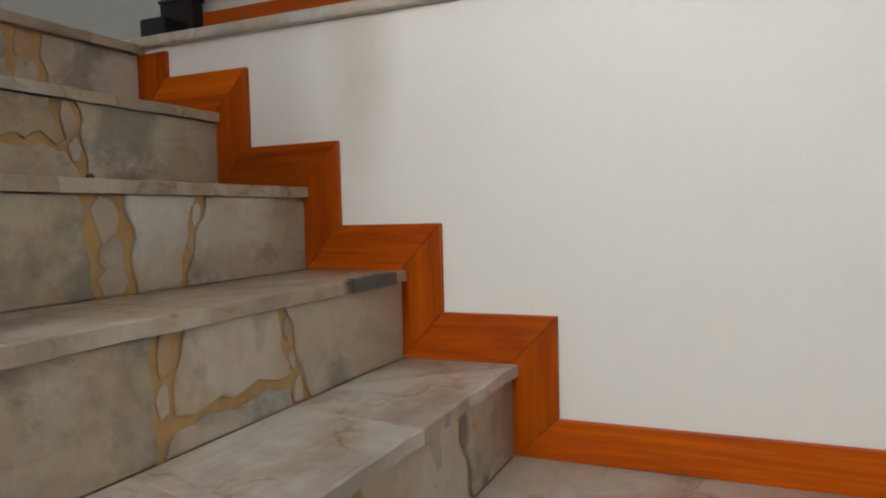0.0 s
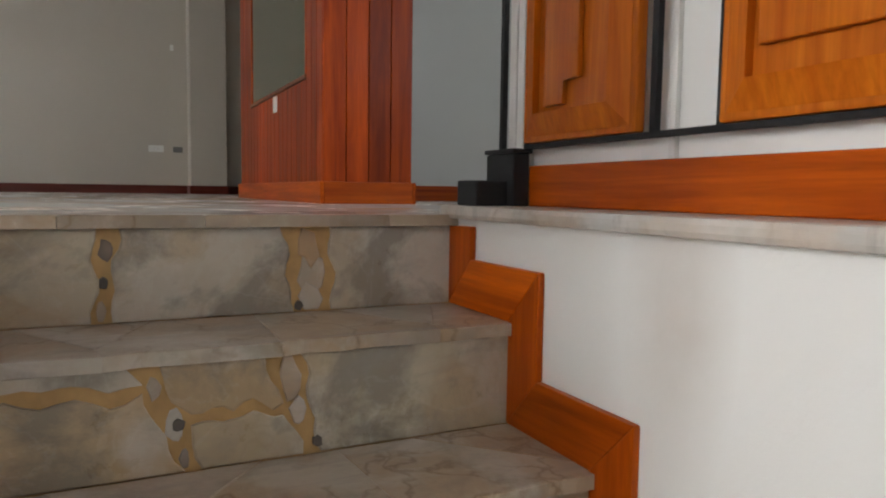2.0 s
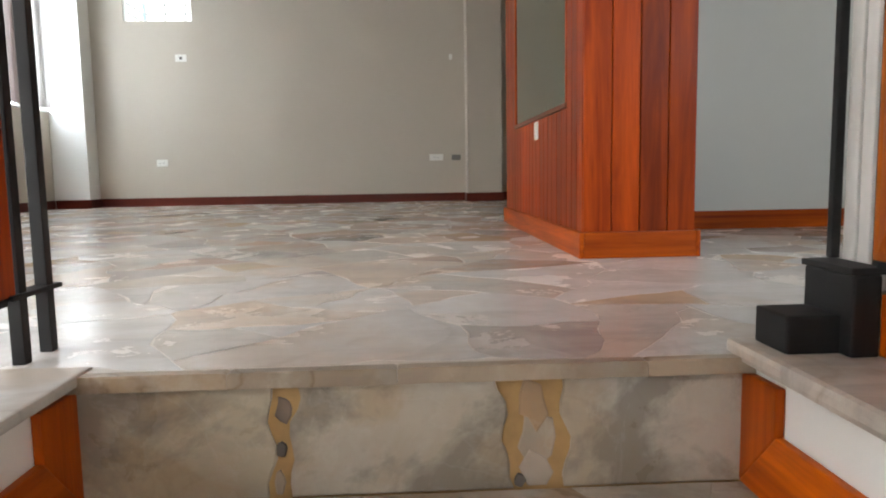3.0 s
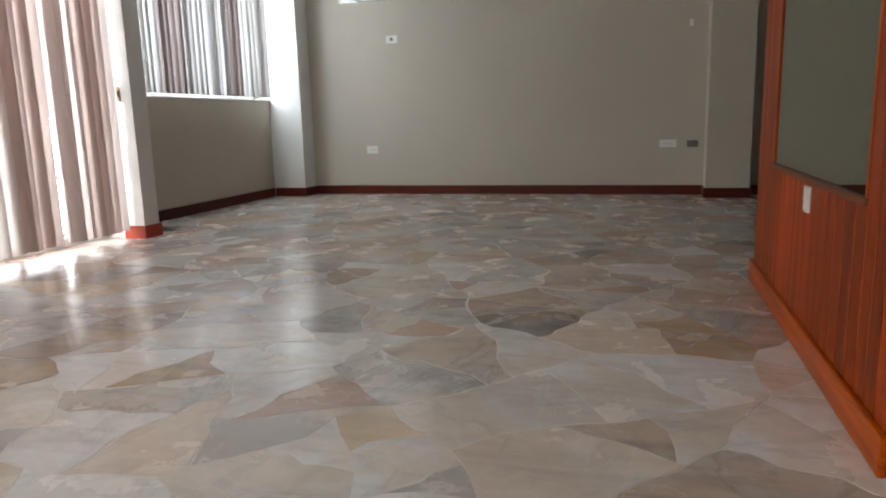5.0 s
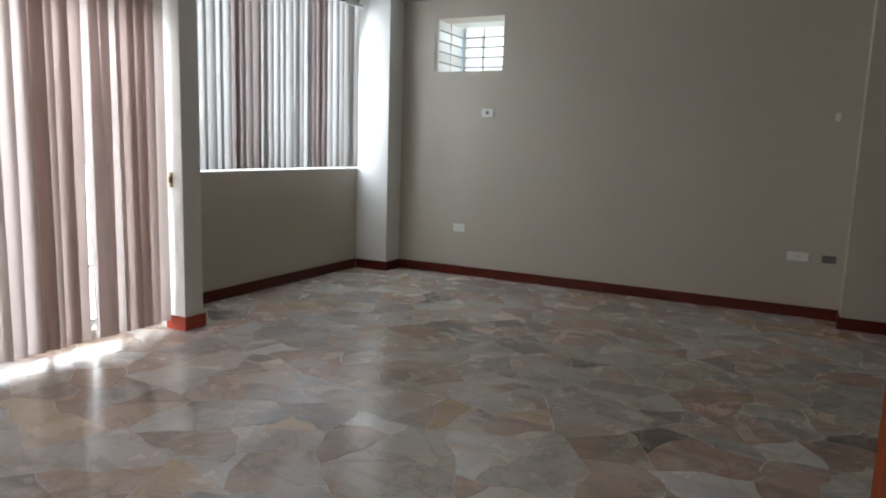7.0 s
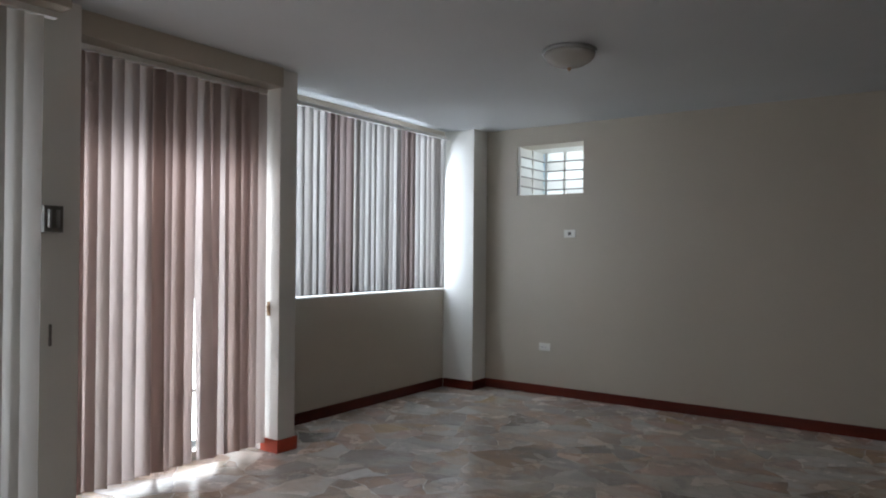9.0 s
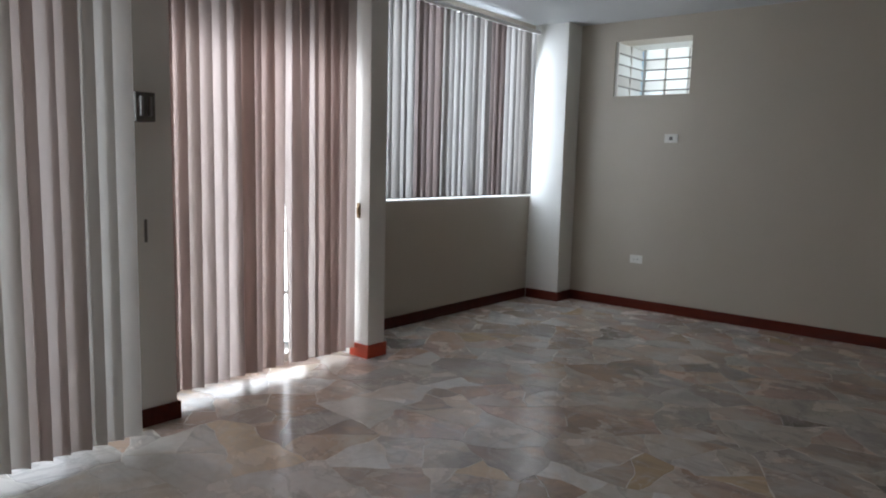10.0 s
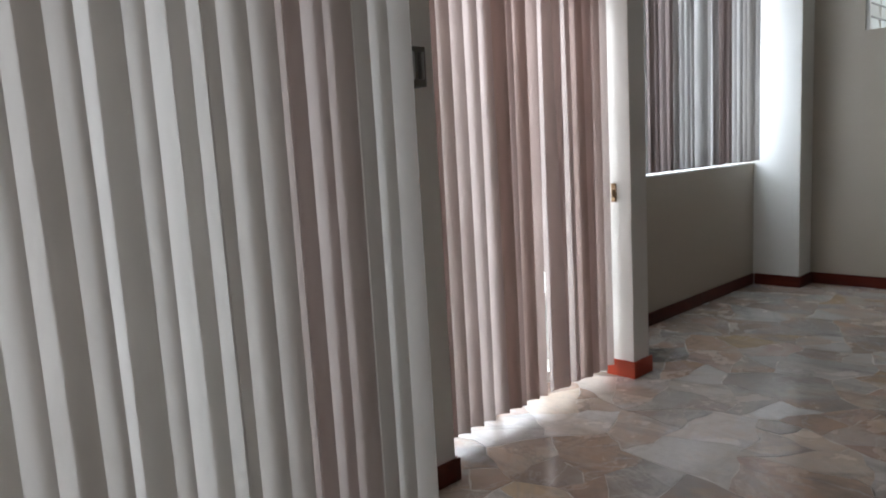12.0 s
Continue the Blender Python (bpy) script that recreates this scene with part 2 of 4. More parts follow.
RISER_STONE = marble("riser_marble", STEP_STOPS, False, 0.25, 0.45, 2.0, 0.5, 0.75, (0.20, 0.18, 0.15), (0.40, 0.28, 0.15), (0.64, 0.64, 0.62), 0.12)
TREAD_STONE = marble("tread_marble", [(0.0, (0.42, 0.34, 0.25)), (0.3, (0.47, 0.42, 0.345)), (0.6, (0.40, 0.305, 0.22)), (0.8, (0.53, 0.50, 0.45))], False, 0.3, 0.5, 1.8, 0.6, 0.45, (0.20, 0.16, 0.12), (0.36, 0.24, 0.13), (0.60, 0.59, 0.56), 0.8)
LEDGE_STONE = marble("ledge_marble", [(0.0, (0.52, 0.50, 0.46))], False, 0.3, 0.45, 1.4, 0.3)
CHIP = marble("small_chips", [(0.0, (0.16, 0.12, 0.10)), (0.2, (0.40, 0.34, 0.27)), (0.5, (0.34, 0.23, 0.13)), (0.75, (0.40, 0.37, 0.32))], False, 0.4)
PATCH = plain("dark_mortar_patch", (0.11, 0.095, 0.085), 0.7, 0.0, 0.6, 0.5)
GROUT = plain("pale_grout", (0.68, 0.64, 0.58), 0.4)
OCHRE = plain("ochre_mortar", (0.46, 0.29, 0.12), 0.7, 0.0, 0.4, 0.4)
WOOD_X = wood("orange_wood_x", (0.26, 0.027, 0.0008), (0.70, 0.133, 0.0015), 0)
WOOD_Y = wood("orange_wood_y", (0.26, 0.027, 0.0008), (0.70, 0.133, 0.0015), 1)
WOOD_Z = wood("orange_wood_z", (0.26, 0.027, 0.0008), (0.70, 0.133, 0.0015), 2)
PANEL_WOOD = wood("panel_wood", (0.48, 0.095, 0.005), (0.72, 0.20, 0.012), 2)
PLANK = wood("red_brown_planks", (0.21, 0.018, 0.0008), (0.60, 0.086, 0.0015), 2, 0.45, 0.03, 0.42)
DARK_WOOD = wood("dark_edge_wood", (0.09, 0.025, 0.01), (0.2, 0.06, 0.02), 1)
SKIRT = wood("dark_red_skirting", (0.085, 0.013, 0.007), (0.15, 0.021, 0.010), 0, 0.4, 0.2)
SKIRT_RED = plain("bright_red_skirting_paint", (0.42, 0.05, 0.018), 0.45)
BLACK = plain("black_painted_iron", (0.005, 0.0055, 0.007), 0.62, 0.0, 0.15)
CLOTH = fabric("cream_blind_cloth", (0.42, 0.41, 0.38), (0.74, 0.72, 0.69), 0.43)
CLOTH_LINED = fabric("grey_lined_blind_cloth", (0.40, 0.40, 0.40), (0.66, 0.63, 0.60), 0.20)
CLOTH_ROSE = fabric("rose_lined_blind_cloth", (0.30, 0.25, 0.24), (0.48, 0.39, 0.37), 0.14)
CLOTH_PINK = fabric("rose_blind_cloth", (0.34, 0.285, 0.265), (0.60, 0.48, 0.445), 0.36)
CLOTH_TAUPE = fabric("taupe_blind_cloth", (0.38, 0.345, 0.33), (0.68, 0.60, 0.57), 0.40)
BAR_GREY = plain("grey_glazing_bar", (0.20, 0.20, 0.19), 0.5)
BOX_GREY = plain("grey_box_paint", (0.16, 0.155, 0.14), 0.6)
ALU = plain("grey_aluminium", (0.45, 0.46, 0.46), 0.35, 0.9)
WHITE_PAINT = plain("white_window_paint", (0.75, 0.74, 0.71), 0.45)
PLASTIC = plain("white_plastic", (0.78, 0.77, 0.72), 0.35, 0.0, 0.02, 0.03)
GREY_PLASTIC = plain("grey_cover", (0.16, 0.15, 0.14), 0.5)
BRASS = plain("worn_brass", (0.30, 0.19, 0.10), 0.5, 0.3)
PANE = glass("window_glass")
FROST = fabric("frosted_louvre_glass", (0.80, 0.84, 0.85), (0.90, 0.95, 0.96), 0.75)
OPAL = plain("opal_glass", (0.46, 0.445, 0.41), 0.25, 0.0, 0.02, 0.04)
MIRROR, _nt, _b = mat("greenish_mirror")
_b.inputs["Base Color"].default_value = (0.29, 0.32, 0.25, 1)
_b.inputs["Metallic"].default_value, _b.inputs["Roughness"].default_value = 1.0, 0.03
CONCRETE = plain("terrace_concrete", (0.42, 0.40, 0.37), 0.85, 0.0, 0.3)
GRASS = plain("far_ground", (0.10, 0.13, 0.05), 0.95, 0.0, 0.4, 0.4)


# ---- mesh helpers ----
def finish(bm, name, material, parent=None, smooth=False):
    me = bpy.data.meshes.new(name)
    bmesh.ops.recalc_face_normals(bm, faces=bm.faces)
    bm.to_mesh(me)
    bm.free()
    me.materials.append(material)
    if smooth:
        for p in me.polygons:
            p.use_smooth = True
    ob = new(name, me)
    if parent is not None:
        ob.parent = parent
    return ob


def part(name, bm, material, parent, label="", smooth=False):
    ob = finish(bm, name, material, parent, smooth)
    return tagged(ob, label) if label else ob


def thing(name, label, category, group="", kind=""):
    return tagged(new(name), label, category, group, kind)


def structure(name, bm, material, label, category):
    return tagged(finish(bm, name, material), label, category, "", "structure")


def box(x0, x1, y0, y1, z0, z1, bevel=0.0, bm=None):
    """A box, its edges rounded by bevel; added to bm if given."""
    b = bmesh.new()
    bmesh.ops.create_cube(b, size=1.0)
    for v in b.verts:
        v.co = Vector(((x0 + x1) / 2 + v.co.x * (x1 - x0), (y0 + y1) / 2 + v.co.y * (y1 - y0), (z0 + z1) / 2 + v.co.z * (z1 - z0)))
    if bevel > 0:
        bmesh.ops.bevel(b, geom=b.edges[:], offset=bevel, segments=2, affect="EDGES", profile=0.6)
    if bm is None:
        return b
    tmp = bpy.data.meshes.new("tmp")
    b.to_mesh(tmp)
    b.free()
    bm.from_mesh(tmp)
    bpy.data.meshes.remove(tmp)
    return bm


def boxes(*rows, bevel=0.0):
    bm = bmesh.new()
    for r in rows:
        box(*r, bevel=bevel, bm=bm)
    return bm


def prism(points, axis, a, b, bevel=0.0):
    """A flat outline, given in the two other axes in their order, pushed from a to b along an axis."""
    bm = bmesh.new()

    def at(p, d):
        c = list(p)
        c.insert(axis, d)
        return c
    lo = [bm.verts.new(at(p, a)) for p in points]
    hi = [bm.verts.new(at(p, b)) for p in points]
    bm.faces.new(lo)
    bm.faces.new(hi[::-1])
    n = len(points)
    for i in range(n):
        bm.faces.new((lo[i], hi[i], hi[(i + 1) % n], lo[(i + 1) % n]))
    if bevel > 0:
        bmesh.ops.bevel(bm, geom=bm.edges[:], offset=bevel, segments=2, affect="EDGES", profile=0.6)
    return bm


def lathe(profile, cx, cy, steps=40):
    """A round body about a vertical axis from (radius, height) rows."""
    bm = bmesh.new()
    rings = []
    for r, z in profile:
        rings.append([bm.verts.new((cx + r * math.cos(2 * math.pi * i / steps), cy + r * math.sin(2 * math.pi * i / steps), z)) for i in range(steps)])
    for a, b in zip(rings, rings[1:]):
        for i in range(steps):
            bm.faces.new((a[i], a[(i + 1) % steps], b[(i + 1) % steps], b[i]))
    bmesh.ops.contextual_create(bm, geom=rings[-1])
    bmesh.ops.contextual_create(bm, geom=rings[0])
    return bm


def clip(poly, nx, ny, d):
    """The part of a convex polygon where nx * x + ny * y <= d."""
    out = []
    for i, p in enumerate(poly):
        q = poly[(i + 1) % len(poly)]
        a, b = nx * p[0] + ny * p[1] - d, nx * q[0] + ny * q[1] - d
        if a <= 0:
            out.append(p)
        if (a < 0 < b) or (b < 0 < a):
            t = a / (a - b)
            out.append((p[0] + t * (q[0] - p[0]), p[1] + t * (q[1] - p[1])))
    return out


def cells(seeds, x0, x1, y0, y1, gap, rng, gap_vary=0.6):
    """Broken-stone outlines: each seed's share of the field, drawn in by half a joint."""
    S = np.array(seeds)
    made = []
    for i, s in enumerate(S):
        g = gap / 2
        poly = [(x0 + g, y0 + g), (x1 - g, y0 + g), (x1 - g, y1 - g), (x0 + g, y1 - g)]
        d2 = ((S - s) ** 2).sum(1)
        for j in np.argsort(d2)[1:22]:
            n = S[j] - s
            ln = math.hypot(*n)
            nx, ny = n / ln
            wob = 1 + gap_vary * math.sin(7.3 * (i + j) + 1.7 * i * j)
            m = (S[j] + s) / 2
            poly = clip(poly, nx, ny, nx * m[0] + ny * m[1] - g * max(0.3, wob))
            if len(poly) < 3:
                break
        if len(poly) >= 3:
            made.append(poly)
    return made


def slab_data(poly, low, high, chamfer):
    """Vertices and faces of a stone slab over an outline, its upper edge worn."""
    cx = sum(p[0] for p in poly) / len(poly)
    cy = sum(p[1] for p in poly) / len(poly)
    n = len(poly)
    inner = []
    for x, y in poly:
        ln = max(1e-5, math.hypot(cx - x, cy - y))
        k = min(0.4, chamfer * 1.3 / ln)
        inner.append((x + (cx - x) * k, y + (cy - y) * k))
    vs = [(x, y, low) for x, y in poly] + [(x, y, high - chamfer * 0.5) for x, y in poly] + [(x, y, high) for x, y in inner]
    fs = [tuple(range(2 * n, 3 * n))]
    for i in range(n):
        j = (i + 1) % n
        fs += [(i, j, n + j, n + i), (n + i, n + j, 2 * n + j, 2 * n + i)]
    return vs, fs


def mesh_piece(name, vs, fs, material, parent, m=None):
    me = bpy.data.meshes.new(name)
    me.from_pydata([tuple(m @ Vector(v)) for v in vs] if m else vs, [], fs)
    me.materials.append(material)
    ob = new(name, me)
    ob.parent = parent
    return ob


# ---- plan ----
TREAD, RISE, STAIR_W = 0.250, 0.192, 0.985
LAND = -5 * RISE
NORTH, CEIL_Z = 6.145, 2.42
WEST_DOOR, WEST_WIN = -3.75, -3.895
SOUTH, EAST = -2.3, 2.6
LEDGE_Z = 0.020

# ---- large structure ----
floor = structure("floor", boxes((-4.1, EAST, 0.022, NORTH + 0.25, -0.2, -0.0009), (-4.1, -1.20, -0.68, 0.022, -0.2, -0.0009)),
                  GROUT, "polished floor of broken marble slabs set in pale grout", "floor")
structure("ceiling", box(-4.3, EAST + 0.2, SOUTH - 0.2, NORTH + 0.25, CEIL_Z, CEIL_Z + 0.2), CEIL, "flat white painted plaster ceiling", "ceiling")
LX0, LX1, LZ0, LZ1 = -3.21, -2.58, 1.802, 2.256
structure("wall_north", boxes((-4.3, EAST + 0.2, NORTH, NORTH + 0.25, -0.2, LZ0), (-4.3, EAST + 0.2, NORTH, NORTH + 0.25, LZ1, CEIL_Z),
                              (-4.3, LX0 - 0.4, NORTH, NORTH + 0.25, LZ0, LZ1), (LX0 - 0.4, LX0 - 0.024, NORTH, NORTH + 0.03, LZ0, LZ1), (LX1, EAST + 0.2, NORTH, NORTH + 0.25, LZ0, LZ1)),
          WALL, "cream painted plaster wall with a small high opening", "wall")
structure("wall_west_bay", box(WEST_WIN - 0.25, WEST_WIN, 3.609, NORTH, -0.2, 0.915), WALL, "cream painted wall below a wide window", "wall")
structure("wall_west_bay_top", box(WEST_WIN - 0.25, WEST_WIN, 3.609, NORTH, 2.345, CEIL_Z), WALL, "narrow cream painted wall strip over a wide window", "wall")
structure("wall_west_bay_end", box(WEST_WIN - 0.25, WEST_WIN, 5.915, NORTH, 0.915, 2.345), WALL, "cream painted wall end beside a wide window", "wall")
structure("column_bay_corner", box(WEST_WIN, -3.56, 5.91, NORTH, -0.01, CEIL_Z, 0.006), COLUMN_PAINT, "square cream plastered column in the room corner", "column")
structure("column_between_blinds", box(WEST_WIN - 0.25, -3.452, 3.467, 3.609, -0.01, CEIL_Z, 0.006), COLUMN_PAINT, "cream plastered column beside the window bay", "column")
structure("column_door", box(WEST_DOOR - 0.2, -3.378, 1.98, 2.172, -0.01, CEIL_Z, 0.006), COLUMN_PAINT, "cream plastered column between two glazed doors", "column")
structure("column_hall", box(0.088, 0.43, 5.90, NORTH, -0.01, CEIL_Z, 0.006), WALL, "cream plastered column against the end wall", "column")
structure("beam_door_1", box(WEST_DOOR - 0.2, -3.43, 2.172, 3.467, 2.30, CEIL_Z), WALL, "cream plastered beam over a glazed door", "beam")
structure("beam_door_2", box(WEST_DOOR - 0.2, -3.19, -0.25, 1.98, 2.30, CEIL_Z), WALL, "cream plastered beam over a wide glazed door", "beam")
structure("wall_west", boxes((WEST_DOOR - 0.2, WEST_DOOR, SOUTH, -0.25, -2.8, 0.3), (WEST_DOOR - 0.2, WEST_DOOR, SOUTH, -0.25, 1.9, CEIL_Z),
                             (WEST_DOOR - 0.2, WEST_DOOR, SOUTH, -1.6, 0.3, 1.9), (WEST_DOOR - 0.2, WEST_DOOR, -0.4, -0.25, 0.3, 1.9)), WALL, "cream painted plaster wall", "wall")
HALL_Y = 2.16
structure("wall_hall", box(0.40, EAST, HALL_Y, HALL_Y + 0.14, -0.01, CEIL_Z), WALL_HALL, "pale grey satin painted wall beside the panelled pillar", "wall")
structure("wall_east", box(EAST, EAST + 0.2, SOUTH, NORTH, -1.2, CEIL_Z), WALL, "plain cream wall", "wall")
SZ0, SZ1 = 0.9, 2.1
structure("wall_south", boxes((-3.95, EAST + 0.2, SOUTH - 0.2, SOUTH, -2.8, SZ0), (-3.95, EAST + 0.2, SOUTH - 0.2, SOUTH, SZ1, CEIL_Z),
                              (-3.95, 1.25, SOUTH - 0.2, SOUTH, SZ0, SZ1), (2.45, EAST + 0.2, SOUTH - 0.2, SOUTH, SZ0, SZ1)),
          WALL_STAIR, "white stair wall with a window", "wall")
structure("wall_stair_low", box(0.0, 0.17, SOUTH, 0.02, -1.2, -0.0085), WALL_STAIR, "white plastered stair wall under a marble ledge", "wall")
structure("wall_stair_high", box(0.139, 0.32, SOUTH, 0.028, -0.0015, CEIL_Z), WALL_STAIR, "white plastered wall above the stair ledge", "wall")
structure("floor_behind_stair", box(0.32, EAST, SOUTH, 0.022, -0.2, -0.0018), GROUT, "plain floor behind the stair wall", "floor")
structure("wall_stair_inner", boxes((-1.10, -STAIR_W, -0.68, 0.02, -2.8, -0.0145), (WEST_DOOR, -1.10, -0.68, -0.53, -2.8, -0.205)), WALL_STAIR,
          "white plastered wall of the stair well", "wall")
structure("lower_floor", box(-3.9, 0.2, SOUTH, -0.6, -2.95, -2.79), CONCRETE, "plain floor at the foot of the stair", "floor")

# skirtings
SK = 0.083


def skirting(name, rows, material, label):
    for r in rows:
        structure(name, box(*r, bevel=0.004), material, label, "skirting")


skirting("baseboard_room", [(-3.56, 0.088, NORTH - 0.014, NORTH - 0.0005, 0.0, SK), (0.43, EAST, NORTH - 0.014, NORTH - 0.0005, 0.0, SK),
                            (0.074, 0.444, 5.886, 5.8995, 0.0, SK), (0.4305, 0.444, 5.9005, NORTH - 0.015, 0.0, SK), (0.074, 0.0875, 5.9005, NORTH - 0.015, 0.0, SK),
                            (WEST_WIN + 0.0005, WEST_WIN + 0.014, 3.62, 5.895, 0.0, SK), (WEST_WIN + 0.015, -3.547, 5.896, 5.9095, 0.0, SK),
                            (-3.5595, -3.547, 5.9105, NORTH - 0.016, 0.0, SK), (-3.3775, -3.365, 1.98, 2.185, 0.0, SK),
                            (-3.46, -3.3785, 2.1725, 2.185, 0.0, SK)], SKIRT, "dark red-brown wooden skirting board along the wall")
skirting("baseboard_column", [(-3.60, -3.440, 3.454, 3.4665, 0.0, SK), (-3.4515, -3.440, 3.4675, 3.621, 0.0, SK)], SKIRT_RED, "bright red painted skirting round the column foot")
skirting("baseboard_hall", [(0.42, EAST, HALL_Y - 0.014, HALL_Y - 0.0005, 0.0, SK)], WOOD_X, "orange varnished skirting board along the hall wall")

# ---- the stair ----
rng = random.Random(4)
stair = structure("staircase", prism([(0.03, -0.2)] + [p for k in range(5) for p in ((-TREAD * k + 0.02, -RISE * k - 0.024), (-TREAD * k + 0.02, -RISE * (k + 1) - 0.024))]
                                     + [(SOUTH, LAND - 0.024), (SOUTH, -1.3), (0.03, -1.3)], 0, -STAIR_W + 0.0005, -0.0005),
                  OCHRE, "marble-faced staircase with ochre mortar joints between two white walls", "stairs")


def side_x(k):
    """The lower two steps run on past the end of the inner wall."""
    return -STAIR_W if k < 3 else -1.20


# mortar joints of each riser: place and width at the foot, place and width at the head
JOINTS = {0: [(-0.693, 0.034, -0.681, 0.036), (-0.315, 0.075, -0.330, 0.100)],
          1: [(-0.880, 0.020, -0.840, 0.030), (-0.570, 0.024, -0.640, 0.046), (-0.385, 0.030, -0.432, 0.056)],
          2: [(-0.800, 0.016, -0.830, 0.020), (-0.542, 0.082, -0.566, 0.092), (-0.398, 0.022, -0.345, 0.026)],
          3: [(-1.020, 0.040, -1.050, 0.020), (-0.705, 0.020, -0.682, 0.058), (-0.392, 0.056, -0.444, 0.020)],
          4: [(-0.980, 0.020, -0.940, 0.050), (-0.610, 0.060, -0.640, 0.020), (-0.250, 0.020, -0.290, 0.040)]}
# stones split by a level joint: (riser, stone from the far side) and its height share
SPLITS = {(1, 2): 0.47, (1, 1): 0.80, (3, 2): 0.24, (2, 0): 0.62}


def wavy(p, q, n, amount, r):
    """Points between two corners, off the straight line like a broken edge."""
    ph = r.uniform(0, 6.28)
    out = []
    for i in range(n + 1):
        t = i / n
        k = math.sin(math.pi * t) ** 0.5 if 0 < t < 1 else 0.0
        o = amount * k * (0.6 * math.sin(ph + 5.1 * t) + 0.6 * math.sin(2.3 * ph + 11.7 * t) + r.uniform(-0.12, 0.12))
        ln = max(1e-6, math.hypot(q[0] - p[0], q[1] - p[1]))
        out.append((p[0] + (q[0] - p[0]) * t - o * (q[1] - p[1]) / ln, p[1] + (q[1] - p[1]) * t + o * (q[0] - p[0]) / ln))
    return out


def riser_stones(k):
    """Large marble slabs on a riser; ochre mortar and small chips fill the wedges between."""
    r = random.Random(40 + k)
    z1, z0 = -RISE * k - 0.0245, -RISE * (k + 1) + 0.0005
    x0, x1 = side_x(k) + 0.001, -0.001
    y = -TREAD * k + 0.02
    m = Matrix(((1, 0, 0, 0), (0, 0, -1, y), (0, 1, 0, 0), (0, 0, 0, 1)))
    edges = [[(x0, z0), (x0, z1)]]
    for xb, wb, xt, wt in JOINTS[k]:
        if xb < x0 + 0.05:
            continue
        left = wavy((xb - wb / 2, z0), (xt - wt / 2, z1), 9, 0.011, r)
        right = wavy((xb + wb / 2, z0), (xt + wt / 2, z1), 9, 0.011, r)
        edges += [left, [(max(b[0], a[0] + 0.004), b[1]) for a, b in zip(left, right)]]
        for i, (a, b) in enumerate(zip(left, right)):
            w = b[0] - a[0]
            if w < 0.022 or i % 3 != 1:
                continue
            c = ((a[0] + b[0]) / 2, a[1])
            hgt = min(0.045, w * 0.62)
            ring = [(c[0] + w * 0.31 * r.uniform(0.62, 1.2) * math.cos(t), c[1] + hgt * r.uniform(0.6, 1.15) * math.sin(t)) for t in (0.1, 0.8, 1.4, 2.1, 2.9, 3.6, 4.3, 5.0, 5.6)]
            ring = [(px, min(z1 - 0.002, max(z0 + 0.002, pz))) for px, pz in ring]
            vs, fs = slab_data(ring, -0.004, r.uniform(0.002, 0.005), 0.002)
            mesh_piece("chip", vs, fs, CHIP, stair, m)
    edges.append([(x1, z0), (x1, z1)])
    for i in range(0, len(edges), 2):
        a, b = edges[i], edges[i + 1]
        cut = SPLITS.get((k, i // 2))
        if cut is None:
            polys = [b + a[::-1]]
        else:
            def at(line, q):
                z = z0 + (z1 - z0) * q
                for u, v in zip(line, line[1:]):
                    if u[1] <= z <= v[1]:
                        t = (z - u[1]) / max(1e-6, v[1] - u[1])
                        return (u[0] + (v[0] - u[0]) * t, z)
                return line[-1]
            g = 0.006
            zc = z0 + (z1 - z0) * cut
            pl, pr = at(a, cut), at(b, cut)
            mid = wavy(pl, pr, 9, 0.014, r)
            gap = [g * r.uniform(0.7, 2.2) for _ in mid]
            low = [p for p in b if p[1] < zc - 0.02]
            lowa = [p for p in a if p[1] < zc - 0.02]
            hi = [p for p in b if p[1] > zc + 0.02]
            hia = [p for p in a if p[1] > zc + 0.02]
            polys = [low + [(p[0], p[1] - w) for p, w in zip(mid, gap)][::-1] + lowa[::-1],
                     [(p[0], p[1] + w) for p, w in zip(mid, gap)] + hi + hia[::-1]]
        for p in polys:
            vs, fs = slab_data(p, -0.004, 0.006, 0.003)
            mesh_piece("riser_stone", vs, fs, RISER_STONE, stair, m)
    if k < 2:
        hole = {0: ((-0.688, 0.42), (-0.345, 0.06)), 1: ((-0.376, 0.10), (-0.592, 0.45))}[k]
        for hx, q in hole:
            hz = z0 + (z1 - z0) * q
            ring = [(hx + 0.009 * r.uniform(0.6, 1.25) * math.cos(t), hz + 0.011 * r.uniform(0.6, 1.25) * math.sin(t)) for t in (0.2, 0.9, 1.7, 2.4, 3.1, 3.8, 4.6, 5.5)]
            vs, fs = slab_data(ring, -0.004, 0.0065, 0.001)
            mesh_piece("dark_chip", vs, fs, PATCH, stair, m)


def chipped(poly, y0, r, depth):
    """Wears the front edge of a tread slab into small chips."""
    out = []
    for i, p in enumerate(poly):
        q = poly[(i + 1) % len(poly)]
        out.append(p)
        if p[1] < y0 + 0.01 and q[1] < y0 + 0.01:
            n = max(1, int(abs(q[0] - p[0]) / 0.045))
            out += [(p[0] + (q[0] - p[0]) * k / n, y0 + (r.uniform(0, depth) if r.random() < 0.8 else depth * r.uniform(1.0, 2.2))) for k in range(1, n)]
    return out


